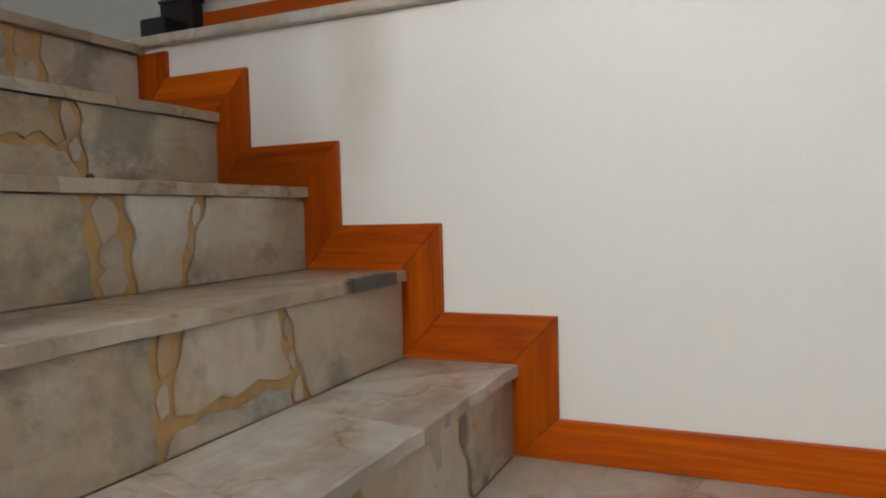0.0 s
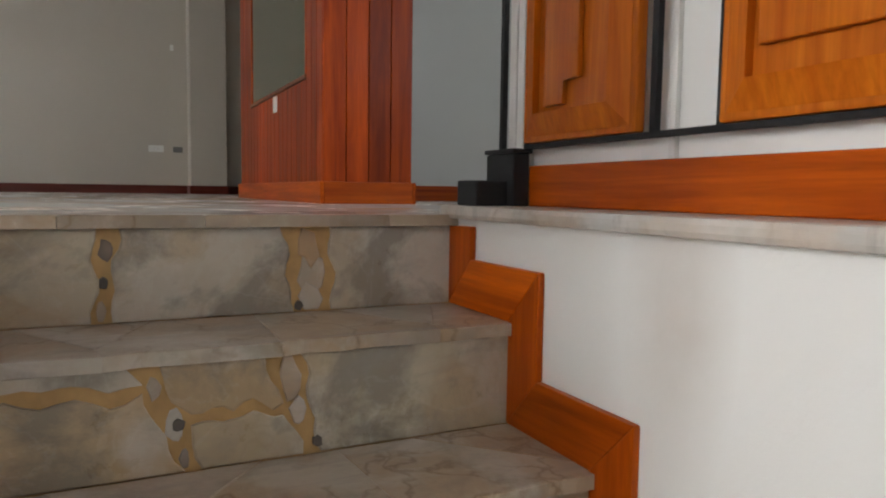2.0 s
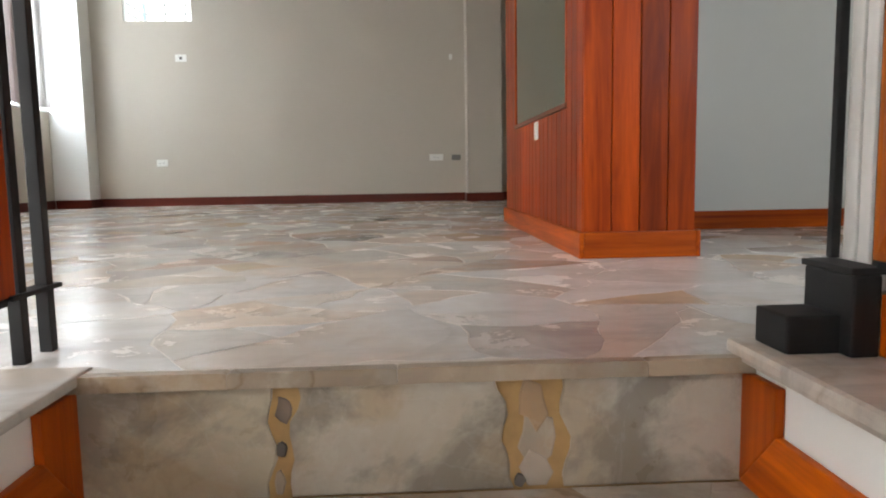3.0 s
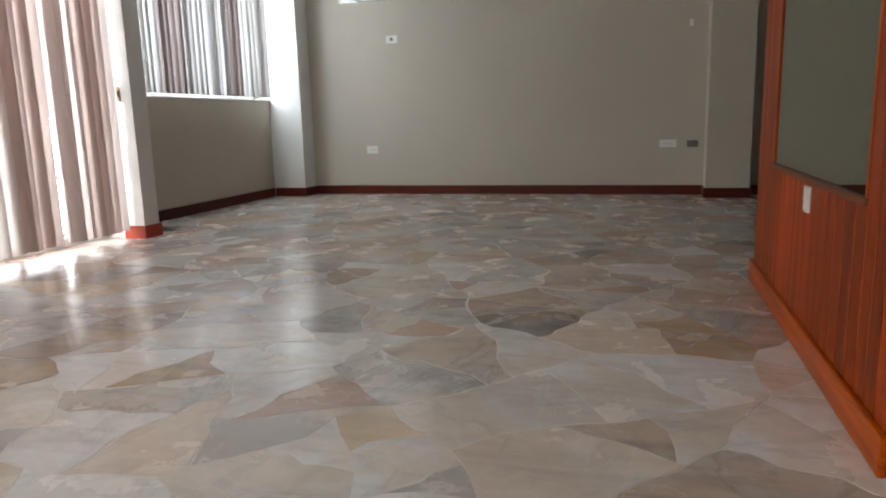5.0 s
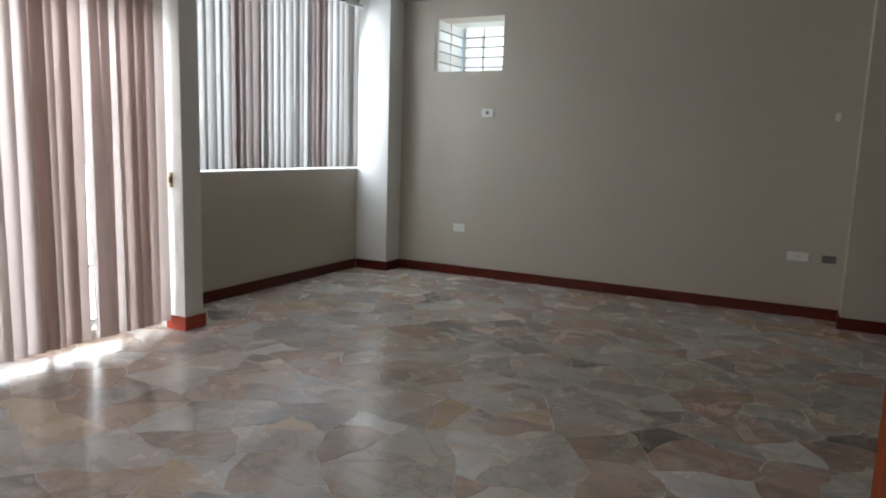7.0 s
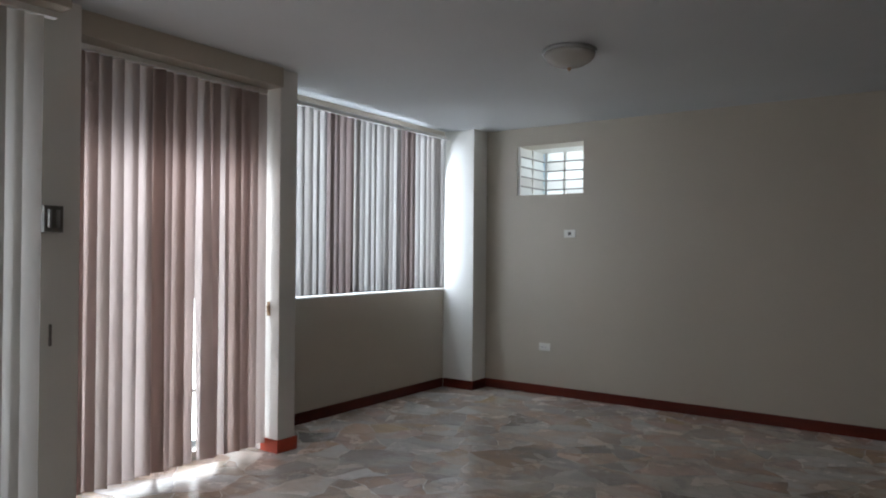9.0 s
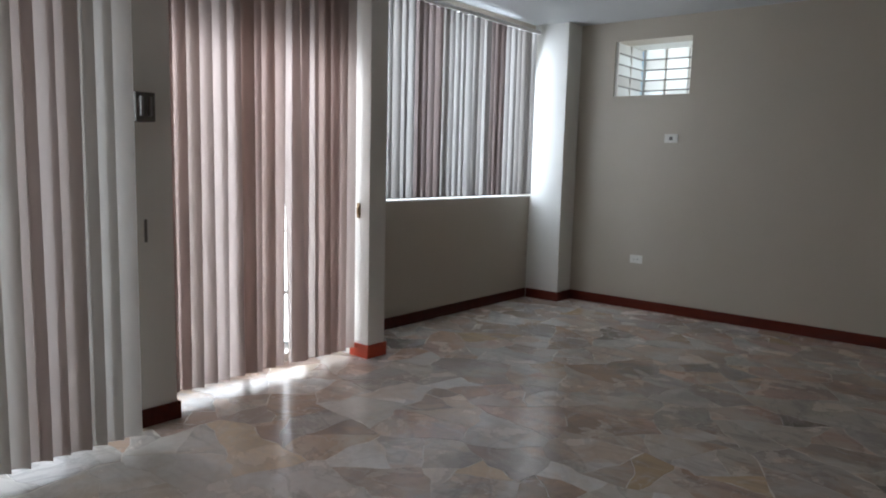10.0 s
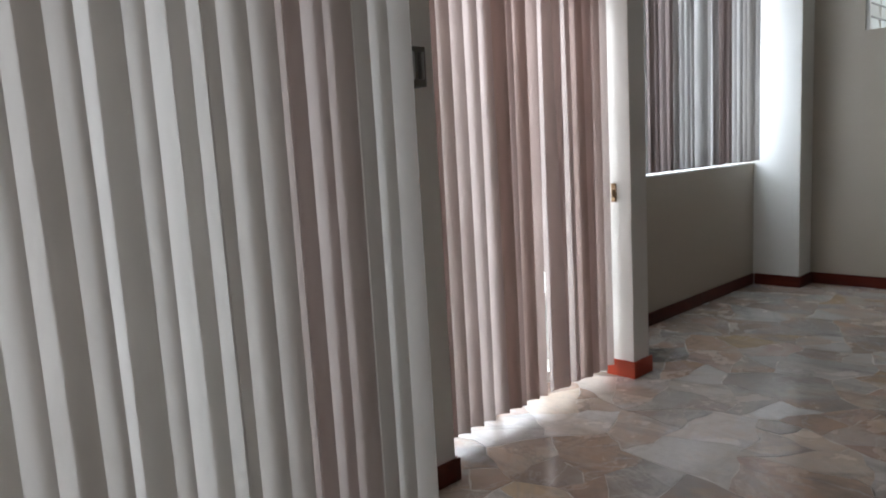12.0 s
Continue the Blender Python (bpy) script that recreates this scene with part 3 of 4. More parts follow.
def tread_stones(k, y0, y1, x0=None, x1=-0.001):
    """Marble slabs of a tread; the front ones form its nosing."""
    z = -RISE * k
    x0 = side_x(k) + 0.001 if x0 is None else x0
    xs, x = [], x0 + rng.uniform(0.1, 0.25)
    while x < x1:
        xs.append(x)
        x += rng.uniform(0.24, 0.42)
    seeds = []
    for i, x in enumerate(xs):
        seeds.append((x, (y0 + y1) / 2 + rng.uniform(-0.06, 0.06)))
        if i % 2 == 0:
            seeds.append((x + rng.uniform(0.08, 0.16), y1 - 0.05))
    for p in cells(seeds, x0, x1, y0, y1, 0.0002, rng, 0.6):
        p = chipped(p, y0 + 0.001, rng, 0.005)
        vs, fs = slab_data(p, z - 0.0235, z + rng.uniform(-0.0003, 0.0003), 0.003)
        mesh_piece("tread_stone", vs, fs, TREAD_STONE, stair)


def worn_patch(k, xa, xb):
    """A broken stretch of nosing, patched with dark mortar."""
    y, z = -TREAD * k, -RISE * k
    n = 9
    top = [(xa + (xb - xa) * i / n, y - 0.0035 - rng.uniform(0, 0.002)) for i in range(n + 1)]
    top += [(xb - (xb - xa) * i / n, y + rng.uniform(0.004, 0.03)) for i in range(1, n)]
    vs, fs = slab_data(top, z - 0.024, z + 0.0022, 0.001)
    mesh_piece("worn_patch", vs, fs, PATCH, stair)


for k in range(5):
    riser_stones(k)
for k in range(1, 5):
    tread_stones(k, -TREAD * k, -TREAD * (k - 1) + 0.014)
worn_patch(3, -0.24, -0.07)
tread_stones(5, SOUTH + 0.01, -TREAD * 4 + 0.014, -0.95)
structure("step_cheek", prism([(-TREAD * 3 + 0.02, -RISE * 3 - 0.024), (-TREAD * 3 + 0.02, -RISE * 4 - 0.024), (-TREAD * 4 + 0.02, -RISE * 4 - 0.024), (-TREAD * 4 + 0.02, -2.79), (-0.6805, -2.79), (-0.6805, -RISE * 3 - 0.024)], 0, -1.20, -STAIR_W),
          OCHRE, "mortar core of the two lowest steps", "stairs")
structure("lower_flight", boxes(*[(-0.97 - 0.22 * (i + 1) + 0.002, -0.97 - 0.22 * i, SOUTH, -TREAD * 4 + 0.019 if i == 0 else -0.681, -2.79, LAND - RISE * (i + 1)) for i in range(9)], bevel=0.006),
          TREAD_STONE, "lower flight of marble steps", "stairs")
structure("landing_edge", box(-0.969, -0.9505, SOUTH, -TREAD * 4 + 0.019, -2.79, LAND), TREAD_STONE, "marble edge of the stair landing", "stairs")

WY, WZ = 0.082, 0.102
for side, (xa, xb) in (("right", (-0.014, -0.0005)), ("left", (-STAIR_W + 0.0005, -STAIR_W + 0.014))):
    strip = thing("stair_trim", "orange varnished wooden stepped skirting along the stair wall", "skirting", "", "structure")
    for k in range(5 if side == "right" else 3):
        N, F = (-TREAD * k + 0.016, -RISE * k), (-TREAD * k + 0.016, -RISE * (k + 1))
        Z, I = (-TREAD * k - WY, -RISE * k + WZ), (-TREAD * k - WY, -RISE * (k + 1) + WZ)
        if k == 0:
            N, Z = (0.016, -0.024), (-WY, -0.022)
        if k == 4:
            I = (I[0], LAND + 0.084)
        part("upright_board", prism([N, Z, I, F], 0, xa, xb, 0.0025), WOOD_Z, strip)
        if k < (4 if side == "right" else 2):
            N2, Z2 = (-TREAD * (k + 1) + 0.016, -RISE * (k + 1)), (-TREAD * (k + 1) - WY, -RISE * (k + 1) + WZ)
            part("level_board", prism([F, I, Z2, N2], 0, xa, xb, 0.0025), WOOD_Y, strip)
        elif side == "right":
            part("level_board", prism([F, I, (SOUTH + 0.001, LAND + 0.084), (SOUTH + 0.001, LAND)], 0, xa, xb, 0.0025), WOOD_Y, strip)

# marble ledges over the stair walls
structure("ledge_right", box(-0.024, 0.138, SOUTH + 0.001, 0.05, -0.008, LEDGE_Z, 0.009), LEDGE_STONE, "worn marble ledge along the stair wall", "ledge")
structure("ledge_left", box(-1.20, -STAIR_W + 0.024, -0.68, 0.05, -0.014, 0.003, 0.005), LEDGE_STONE, "worn marble edge beside the stair", "ledge")
structure("ledge_board", box(0.119, 0.1385, SOUTH + 0.002, -0.088, LEDGE_Z + 0.0005, 0.105, 0.004), WOOD_Y, "orange varnished board on the stair ledge", "skirting")


# ---- railings with wooden panels ----
def carved_panel(name, x, y0, y1, z0, z1, face, parent, ya, yb, za, notch, rise):
    """A framed door-like panel: bevelled rim, sunk field and a raised stepped carving."""
    d = 1 if face > 0 else -1
    p = part(name, box(min(x, x + d * 0.022), max(x, x + d * 0.022), y0, y1, z0, z1, 0.004), PANEL_WOOD, parent)
    r, s = 0.055, 0.028
    xf = x + d * 0.022
    bm = bmesh.new()
    o = [(y0 + 0.012, z0 + 0.012), (y1 - 0.012, z0 + 0.012), (y1 - 0.012, z1 - 0.012), (y0 + 0.012, z1 - 0.012)]
    i1 = [(y0 + r, z0 + r), (y1 - r, z0 + r), (y1 - r, z1 - r), (y0 + r, z1 - r)]
    vo = [bm.verts.new((xf + d * 0.001, *q)) for q in o]
    vi = [bm.verts.new((xf + d * 0.016, *q)) for q in i1]
    vb = [bm.verts.new((xf + d * 0.001, *q)) for q in i1]
    for k in range(4):
        j = (k + 1) % 4
        bm.faces.new((vo[k], vo[j], vi[j], vi[k]))
        bm.faces.new((vi[k], vi[j], vb[j], vb[k]))
    part("rim", bm, PANEL_WOOD, p)
    zb = z1 - r - s
    step = [(notch, za), (yb, za), (yb, zb), (ya, zb), (ya, za + rise), (notch, za + rise)]
    part("carving", prism(step, 0, xf + d * 0.0005, xf + d * 0.012, 0.003), PANEL_WOOD, p)
    return p


rail = thing("railing", "black iron railing with carved orange wooden panels on the stair ledge", "railing", "stair railings")
XR0, XR1 = 0.110, 0.123
for y in (0.015, -0.086, -0.460, -0.598, -0.968, -1.086):
    part("bar", box(XR0, XR1, y - 0.007, y + 0.007, 0.141, 0.93, 0.002), BLACK, rail)
part("bottom_rail", box(XR0 - 0.004, XR1, -1.002, -0.094, 0.139, 0.149, 0.002), BLACK, rail)
part("top_rail", box(XR0 - 0.03, XR1 + 0.014, -1.11, 0.035, 0.931, 0.975, 0.012), WOOD_Y, rail, "orange varnished handrail")
carved_panel("panel", 0.122, -0.431, -0.094, 0.150, 0.90, -1, rail, -0.289, -0.181, 0.215, -0.243, 0.045)
carved_panel("panel", 0.122, -0.931, -0.605, 0.150, 0.90, -1, rail, -0.852, -0.675, 0.245, -0.843, 0.02)
part("foot", box(0.006, 0.1185, -0.067, 0.020, LEDGE_Z - 0.0005, 0.073, 0.004), BLACK, rail)
part("foot", box(0.079, 0.1185, -0.092, 0.022, LEDGE_Z - 0.0005, 0.130, 0.004), BLACK, rail)
part("foot_plate", box(0.075, 0.1245, -0.094, 0.025, 0.1305, 0.140, 0.002), BLACK, rail)
part("foot", box(0.087, 0.1245, -1.092, -1.003, 0.112, 0.160, 0.003), BLACK, rail)
part("mount", box(0.125, 0.1405, -1.063, -1.034, 0.12, 0.15, 0.002), BLACK, rail)

jamb = thing("door_jamb", "grooved white jamb strip behind the railing bars", "trim", "", "structure")
for ya, yb in ((-0.078, -0.055), (-0.050, -0.025), (-0.019, 0.006)):
    part("fillet", box(0.1255, 0.1388, ya, yb, 0.106, CEIL_Z - 0.001, 0.003), WHITE_PAINT, jamb)
part("fillet", box(0.1275, 0.1388, -0.493, -0.480, 0.106, CEIL_Z - 0.001, 0.002), WHITE_PAINT, jamb)
rail_l = thing("railing", "black iron railing with dark wooden panels beside the stair head", "railing", "stair railings")
XL = -1.080
for y in (0.162, 0.084, -0.36, -0.46):
    part("bar", box(XL - 0.010, XL + 0.010, y - 0.010, y + 0.010, 0.0, 0.93, 0.002), BLACK, rail_l)
part("cross_bar", box(XL - 0.016, XL + 0.016, 0.044, 0.189, 0.100, 0.108, 0.002), BLACK, rail_l)
part("bottom_rail", box(XL - 0.010, XL + 0.010, -0.66, 0.044, 0.094, 0.104, 0.002), BLACK, rail_l)
part("top_rail", box(XL - 0.035, XL + 0.035, -0.67, 0.185, 0.931, 0.975, 0.012), WOOD_Y, rail_l, "orange varnished handrail")
for a, b in ((-0.345, 0.064), (-0.65, -0.475)):
    pl = part("panel", box(XL - 0.011, XL + 0.011, a, b, 0.105, 0.90, 0.004), PLANK, rail_l)
    part("carving", box(XL + 0.0115, XL + 0.020, a + 0.06, b - 0.06, 0.2, 0.82, 0.004), PLANK, pl)

# ---- pillar with mirror ----
PX0, PX1, PY0, PY1 = 0.044, 0.400, 1.183, 2.88
MY0, MY1, MZ0, MZ1 = 1.435, 2.54, 0.507, 1.95
pillar = tagged(finish(box(PX0 + 0.012, PX1 - 0.001, PY0 + 0.012, PY1 - 0.012, -0.003, CEIL_Z), "panelled_pillar", DARK_WOOD), "wide pillar clad in red-brown varnished tongue-and-groove boards", "pillar", "", "structure")


def planks_y(x0, x1, y0, y1, z0, z1, n, parent):
    """Boards on a wall that faces along x."""
    w = (y1 - y0) / n
    for i in range(n):
        part("plank", box(x0, x1, y0 + w * i + 0.0012, y0 + w * (i + 1) - 0.0012, z0, z1, 0.003), PLANK, parent)


for i in range(4):
    w = (PX1 - PX0) / 4
    part("plank", box(PX0 + w * i + 0.0012, PX0 + w * (i + 1) - 0.0012, PY0, PY0 + 0.0115, 0.0, CEIL_Z, 0.003), PLANK, pillar)
    part("plank", box(PX0 + w * i + 0.0012, PX0 + w * (i + 1) - 0.0012, PY1 - 0.0115, PY1, 0.0, CEIL_Z, 0.003), PLANK, pillar)
planks_y(PX0, PX0 + 0.0115, PY0 + 0.0125, MY0 - 0.02, 0.0, CEIL_Z, 3, pillar)
planks_y(PX0, PX0 + 0.0115, MY0 - 0.02, MY1 + 0.02, 0.0, MZ0 - 0.02, 14, pillar)
planks_y(PX0, PX0 + 0.0115, MY1 + 0.02, PY1 - 0.0125, 0.0, CEIL_Z, 3, pillar)
planks_y(PX0, PX0 + 0.0115, MY0 - 0.02, MY1 + 0.02, MZ1 + 0.02, CEIL_Z, 14, pillar)
for r in ((PX0 - 0.015, PX0 - 0.0003, PY0 - 0.015, PY1 + 0.015), (PX1 + 0.0003, PX1 + 0.014, PY0 - 0.015, HALL_Y - 0.015)):
    part("plinth_board", box(*r, 0.0, SK, 0.004), WOOD_Y, pillar, "orange plinth board")
part("plinth_board", box(PX0 - 0.0002, PX1 + 0.0002, PY0 - 0.015, PY0 - 0.0003, 0.0, SK, 0.004), WOOD_X, pillar, "orange plinth board")
part("plinth_board", box(PX0 - 0.0002, PX1 + 0.0002, PY1 + 0.0003, PY1 + 0.015, 0.0, SK, 0.004), WOOD_X, pillar, "orange plinth board")
mirror = thing("wall_mirror", "large greenish mirror let into the pillar's boards", "mirror")
part("mirror_glass", box(PX0 + 0.004, PX0 + 0.0115, MY0, MY1, MZ0, MZ1), MIRROR, mirror)
part("frame_rail", box(PX0 - 0.006, PX0 + 0.0115, MY0 - 0.019, MY1 + 0.019, MZ0 - 0.019, MZ0 - 0.0005, 0.003), DARK_WOOD, mirror, "dark wooden lower rail")
part("frame_rail", box(PX0 - 0.002, PX0 + 0.0115, MY0 - 0.019, MY1 + 0.019, MZ1 + 0.0005, MZ1 + 0.019, 0.003), WOOD_Y, mirror)
part("frame_stile", box(PX0 - 0.002, PX0 + 0.0115, MY0 - 0.019, MY0 - 0.0005, MZ0, MZ1, 0.003), WOOD_Z, mirror)
part("frame_stile", box(PX0 - 0.002, PX0 + 0.0115, MY1 + 0.0005, MY1 + 0.019, MZ0, MZ1, 0.003), WOOD_Z, mirror)


# ---- switches and sockets ----
def plate(name, label, axis, at, u, v, w, h, material, face, dot=None):
    """A cover plate on a wall: facing -y (axis 1) or -x / +x (axis 0)."""
    d = 0.009
    a, b = (at - d, at - 0.0003) if face < 0 else (at + 0.0003, at + d)
    t = thing(name, label, "switch" if "switch" in name else "socket", "light switches" if "switch" in name else "wall sockets")

    def bx(lo, hi, u0, u1, v0, v1, bev):
        return box(lo, hi, u0, u1, v0, v1, bev) if axis == 0 else box(u0, u1, lo, hi, v0, v1, bev)
    part("cover", bx(a, b, u - w / 2, u + w / 2, v - h / 2, v + h / 2, 0.003), material, t)
    if dot:
        c0, c1 = (a - 0.003, a - 0.0002) if face < 0 else (b + 0.0002, b + 0.003)
        part("rocker", bx(c0, c1, u - dot[0] / 2, u + dot[0] / 2, v - dot[1] / 2, v + dot[1] / 2, 0.001), dot[2], t)
    if "double socket" in label or "white socket" in label:
        for k in (-0.017, 0.017):
            for e in (-0.005, 0.005):
                part("slot", bx(c0 - 0.0012, c0 - 0.0002, u + k + e - 0.0012, u + k + e + 0.0012, v - 0.006, v + 0.006, 0.0), GREY_PLASTIC, t)
    return t


plate("light_switch", "white plate with a dark centre below the high window", 1, NORTH, -2.70, 1.447, 0.110, 0.070, PLASTIC, -1, (0.028, 0.028, GREY_PLASTIC))
plate("wall_socket", "white double socket low on the cream wall", 1, NORTH, -2.938, 0.428, 0.110, 0.070, PLASTIC, -1, (0.065, 0.03, PLASTIC))
plate("wall_socket", "white socket low on the cream wall near the column", 1, NORTH, -0.209, 0.442, 0.14, 0.065, PLASTIC, -1, (0.065, 0.03, PLASTIC))
plate("wall_socket", "dark grey uncovered socket box near the column", 1, NORTH, -0.008, 0.438, 0.09, 0.055, GREY_PLASTIC, -1)
plate("light_switch", "small white bell switch high on the cream wall", 1, NORTH, -0.05, 1.435, 0.032, 0.055, PLASTIC, -1)
plate("light_switch", "white switch plate under the pillar's mirror", 0, PX0, 1.954, 0.443, 0.062, 0.074, PLASTIC, -1, (0.028, 0.055, PLASTIC))

# ---- ceiling lamp ----
LPX, LPY = -1.775, 4.09
lamp = thing("ceiling_lamp", "frosted glass bowl lamp, unlit, on the white ceiling", "lamp")
part("base", lathe([(0.150, CEIL_Z - 0.0005), (0.156, CEIL_Z - 0.011), (0.152, CEIL_Z - 0.020)], LPX, LPY), ALU, lamp, "", True)
part("bowl", lathe([(0.146, CEIL_Z - 0.0205), (0.141, CEIL_Z - 0.041), (0.123, CEIL_Z - 0.063), (0.09, CEIL_Z - 0.082), (0.05, CEIL_Z - 0.094), (0.016, CEIL_Z - 0.098)], LPX, LPY), OPAL, lamp, "", True)
part("finial", lathe([(0.011, CEIL_Z - 0.0982), (0.013, CEIL_Z - 0.105), (0.007, CEIL_Z - 0.114), (0.002, CEIL_Z - 0.118)], LPX, LPY, 16), BRASS, lamp, "", True)

# ---- high louvred window in its niche ----
ND = 6.69
structure("window_niche", boxes((LX0 - 0.1, LX1 + 0.1, NORTH + 0.2505, ND + 0.04, LZ0 - 0.1, LZ0 - 0.0005), (LX1 + 0.0005, LX1 + 0.1, NORTH + 0.2505, ND + 0.04, LZ0, LZ1 + 0.1),
                                (LX0 - 0.1, LX1, NORTH + 0.2505, ND + 0.04, LZ1 + 0.0005, LZ1 + 0.1)), WALL_STAIR, "white niche behind the high window", "niche")
louvre = tagged(new("window_1"), "glass louvre window, two sides of frosted slats in white bars", "window", "", "structure")
rows = 5
hh = (LZ1 - LZ0) / rows
for i in range(4):
    x = LX0 + (LX1 - LX0) * i / 3 if i else LX0 + 0.012
    x = min(x, LX1 - 0.012)
    part("upright", box(x - 0.010, x + 0.010, ND - 0.03, ND, LZ0, LZ1, 0.002), WHITE_PAINT if i else ALU, louvre)
for y in (NORTH + 0.020, NORTH + 0.28):
    part("upright", box(LX0 - 0.0235, LX0, y - 0.010, y + 0.010, LZ0, LZ1, 0.002), WHITE_PAINT, louvre)
for r in range(rows):
    z = LZ0 + hh * r
    for i in range(3):
        xa, xb = LX0 + (LX1 - LX0) * i / 3 + 0.012, LX0 + (LX1 - LX0) * (i + 1) / 3 - 0.012
        part("slat", prism([(ND - 0.022, z + 0.004), (ND - 0.018, z + 0.004), (ND - 0.002, z + hh + 0.004), (ND - 0.006, z + hh + 0.004)], 0, xa, xb), FROST, louvre)
    part("slat", prism([(LX0 - 0.006, z + 0.004), (LX0 - 0.002, z + 0.004), (LX0 - 0.018, z + hh + 0.004), (LX0 - 0.022, z + hh + 0.004)], 1, NORTH + 0.032, ND - 0.032), FROST, louvre)
    part("glazing_bar", box(LX0 - 0.001, LX0 + 0.003, NORTH + 0.032, ND - 0.036, z - 0.006, z + 0.006), BAR_GREY, louvre)
    part("glazing_bar", box(LX0 + 0.02, LX1 - 0.002, ND - 0.034, ND - 0.031, z - 0.006, z + 0.006), BAR_GREY, louvre)
for o in louvre.children:
    if o.name.startswith("slat"):
        o.visible_shadow = False


# ---- glazed doors and bay window behind the blinds ----
def glazing(name, label, x, y0, y1, z0, z1, columns, rows_n, category):
    """A painted frame with bars and panes, in a wall that faces along x."""
    g = tagged(new(name), label, category, "", "structure")
    f = 0.05
    part("frame", boxes((x - 0.05, x, y0, y0 + f, z0, z1), (x - 0.05, x, y1 - f, y1, z0, z1), (x - 0.05, x, y0 + f, y1 - f, z1 - f, z1), (x - 0.05, x, y0 + f, y1 - f, z0, z0 + f)), WHITE_PAINT, g)
    w, h = (y1 - y0 - 2 * f) / columns, (z1 - z0 - 2 * f) / rows_n
    for c in range(1, columns):
        part("upright", box(x - 0.042, x - 0.008, y0 + f + w * c - 0.015, y0 + f + w * c + 0.015, z0 + f, z1 - f), WHITE_PAINT, g)
    for r in range(1, rows_n):
        part("bar", box(x - 0.036, x - 0.014, y0 + f, y1 - f, z0 + f + h * r - 0.010, z0 + f + h * r + 0.010), WHITE_PAINT, g)
    for c in range(columns):
        pn = part("pane", box(x - 0.027, x - 0.023, y0 + f + w * c + 0.015, y0 + f + w * (c + 1) - 0.015, z0 + f, z1 - f), PANE, g)
        pn.visible_shadow = False
    return g


glazing("door_1", "white glazed door behind vertical blinds", WEST_DOOR, 2.174, 3.465, 0.0, 2.298, 2, 6, "door")
glazing("door_2", "wide white glazed door behind vertical blinds", WEST_DOOR, -0.248, 1.978, 0.0, 2.298, 4, 6, "door")
glazing("window_2", "wide window behind vertical blinds", WEST_WIN - 0.15, 3.611, 5.913, 0.917, 2.343, 3, 1, "window")
glazing("window_3", "stair window", WEST_DOOR - 0.1, -1.598, -0.402, 0.302, 1.898, 2, 2, "window")
glazing("window_4", "hall window", 0, 0, 1.2, 0, 1.2, 2, 2, "window").matrix_world = pose(2.45, SOUTH - 0.05, SZ0, 0, 0, 90)
structure("window_sill", box(WEST_WIN - 0.10, WEST_WIN + 0.012, 3.611, 5.908, 0.9155, 0.930, 0.004), WHITE_PAINT, "white painted window sill", "sill")


# ---- vertical blinds ----
def slat_mesh(name, width, height, bow, material):
    """One cloth slat, bowed across its width, hanging from its top edge."""
    bm = bmesh.new()
    n = 8
    cols = []
    for i in range(n + 1):
        u = -0.5 + i / n
        xo = bow * (1 - (2 * u) ** 2)
        cols.append([bm.verts.new((xo, u * width, z)) for z in (0.0, -height * 0.5, -height)])
    for a, b in zip(cols, cols[1:]):
        for k in range(2):
            bm.faces.new((a[k], b[k], b[k + 1], a[k + 1]))
    me = bpy.data.meshes.new(name)
    bm.to_mesh(me)
    bm.free()
    for p in me.polygons:
        p.use_smooth = True
    me.materials.append(material)
    return me


def vertical_blind(label, x, y0, y1, z0, z1, pitch, width, turn, spread, pink, lean=None, seed=1, cloths=None, bow=-0.018):
    """A head rail with cloth slats that hang from it, each turned a little its own way."""
    r = random.Random(seed)
    b = thing("vertical_blind", label, "blind", "vertical blinds")
    part("head_rail", box(x - 0.02, x + 0.02, y0, y1, z1, z1 + 0.03, 0.003), WHITE_PAINT, b)
    cream = slat_mesh("slat", width, z1 - z0 - 0.004, bow, (cloths or (CLOTH, CLOTH_PINK))[0])
    rose = slat_mesh("slat", width, z1 - z0 - 0.004, bow, (cloths or (CLOTH, CLOTH_PINK))[1])
    n = int((y1 - y0) / pitch)
    for i in range(n):
        y = y0 + pitch * (i + 0.5)
        ob = new("slat", rose if r.random() < pink(y) else cream)
        ob.parent = b
        tilt = (lean or {}).get(i, 0.0) + r.uniform(-0.25, 0.25)
        ob.matrix_basis = pose(x + r.uniform(-0.006, 0.006), y + r.uniform(-0.012, 0.012), z1 - 0.002, tilt, r.uniform(-0.3, 0.3), turn + r.uniform(-spread, spread))
    return b


vertical_blind("cream cloth vertical blind hanging to the floor, closed", -3.20, 0.10, 1.965, 0.046, 2.262, 0.072, 0.106, -17, 10, lambda y: 0.9 if 1.50 < y < 1.68 else 0.0, None, 3, (CLOTH, CLOTH_TAUPE), -0.016)
vertical_blind("rose and cream vertical blind hanging to the floor", -3.555, 2.176, 3.435, 0.052, 2.262, 0.074, 0.106, -17, 9, lambda y: 0.2 if 2.36 < y < 2.62 or 2.90 < y < 3.04 else 0.68, {10: 1.0, 9: -0.3}, 5, (CLOTH_TAUPE, CLOTH_PINK), -0.014)
vertical_blind("vertical blind with half-open slats in the window bay", -3.82, 3.64, 5.85, 0.944, 2.325, 0.074, 0.089, -18, 11, lambda y: 0.95 if 4.26 < y < 4.50 or 5.02 < y < 5.35 else 0.06, None, 8, (CLOTH_LINED, CLOTH_ROSE))
structure("blind_pelmet", box(-3.19, -3.10, -0.2, 1.985, 2.295, CEIL_Z - 0.0005, 0.003), WALL, "cream boxed pelmet over the blind", "pelmet")

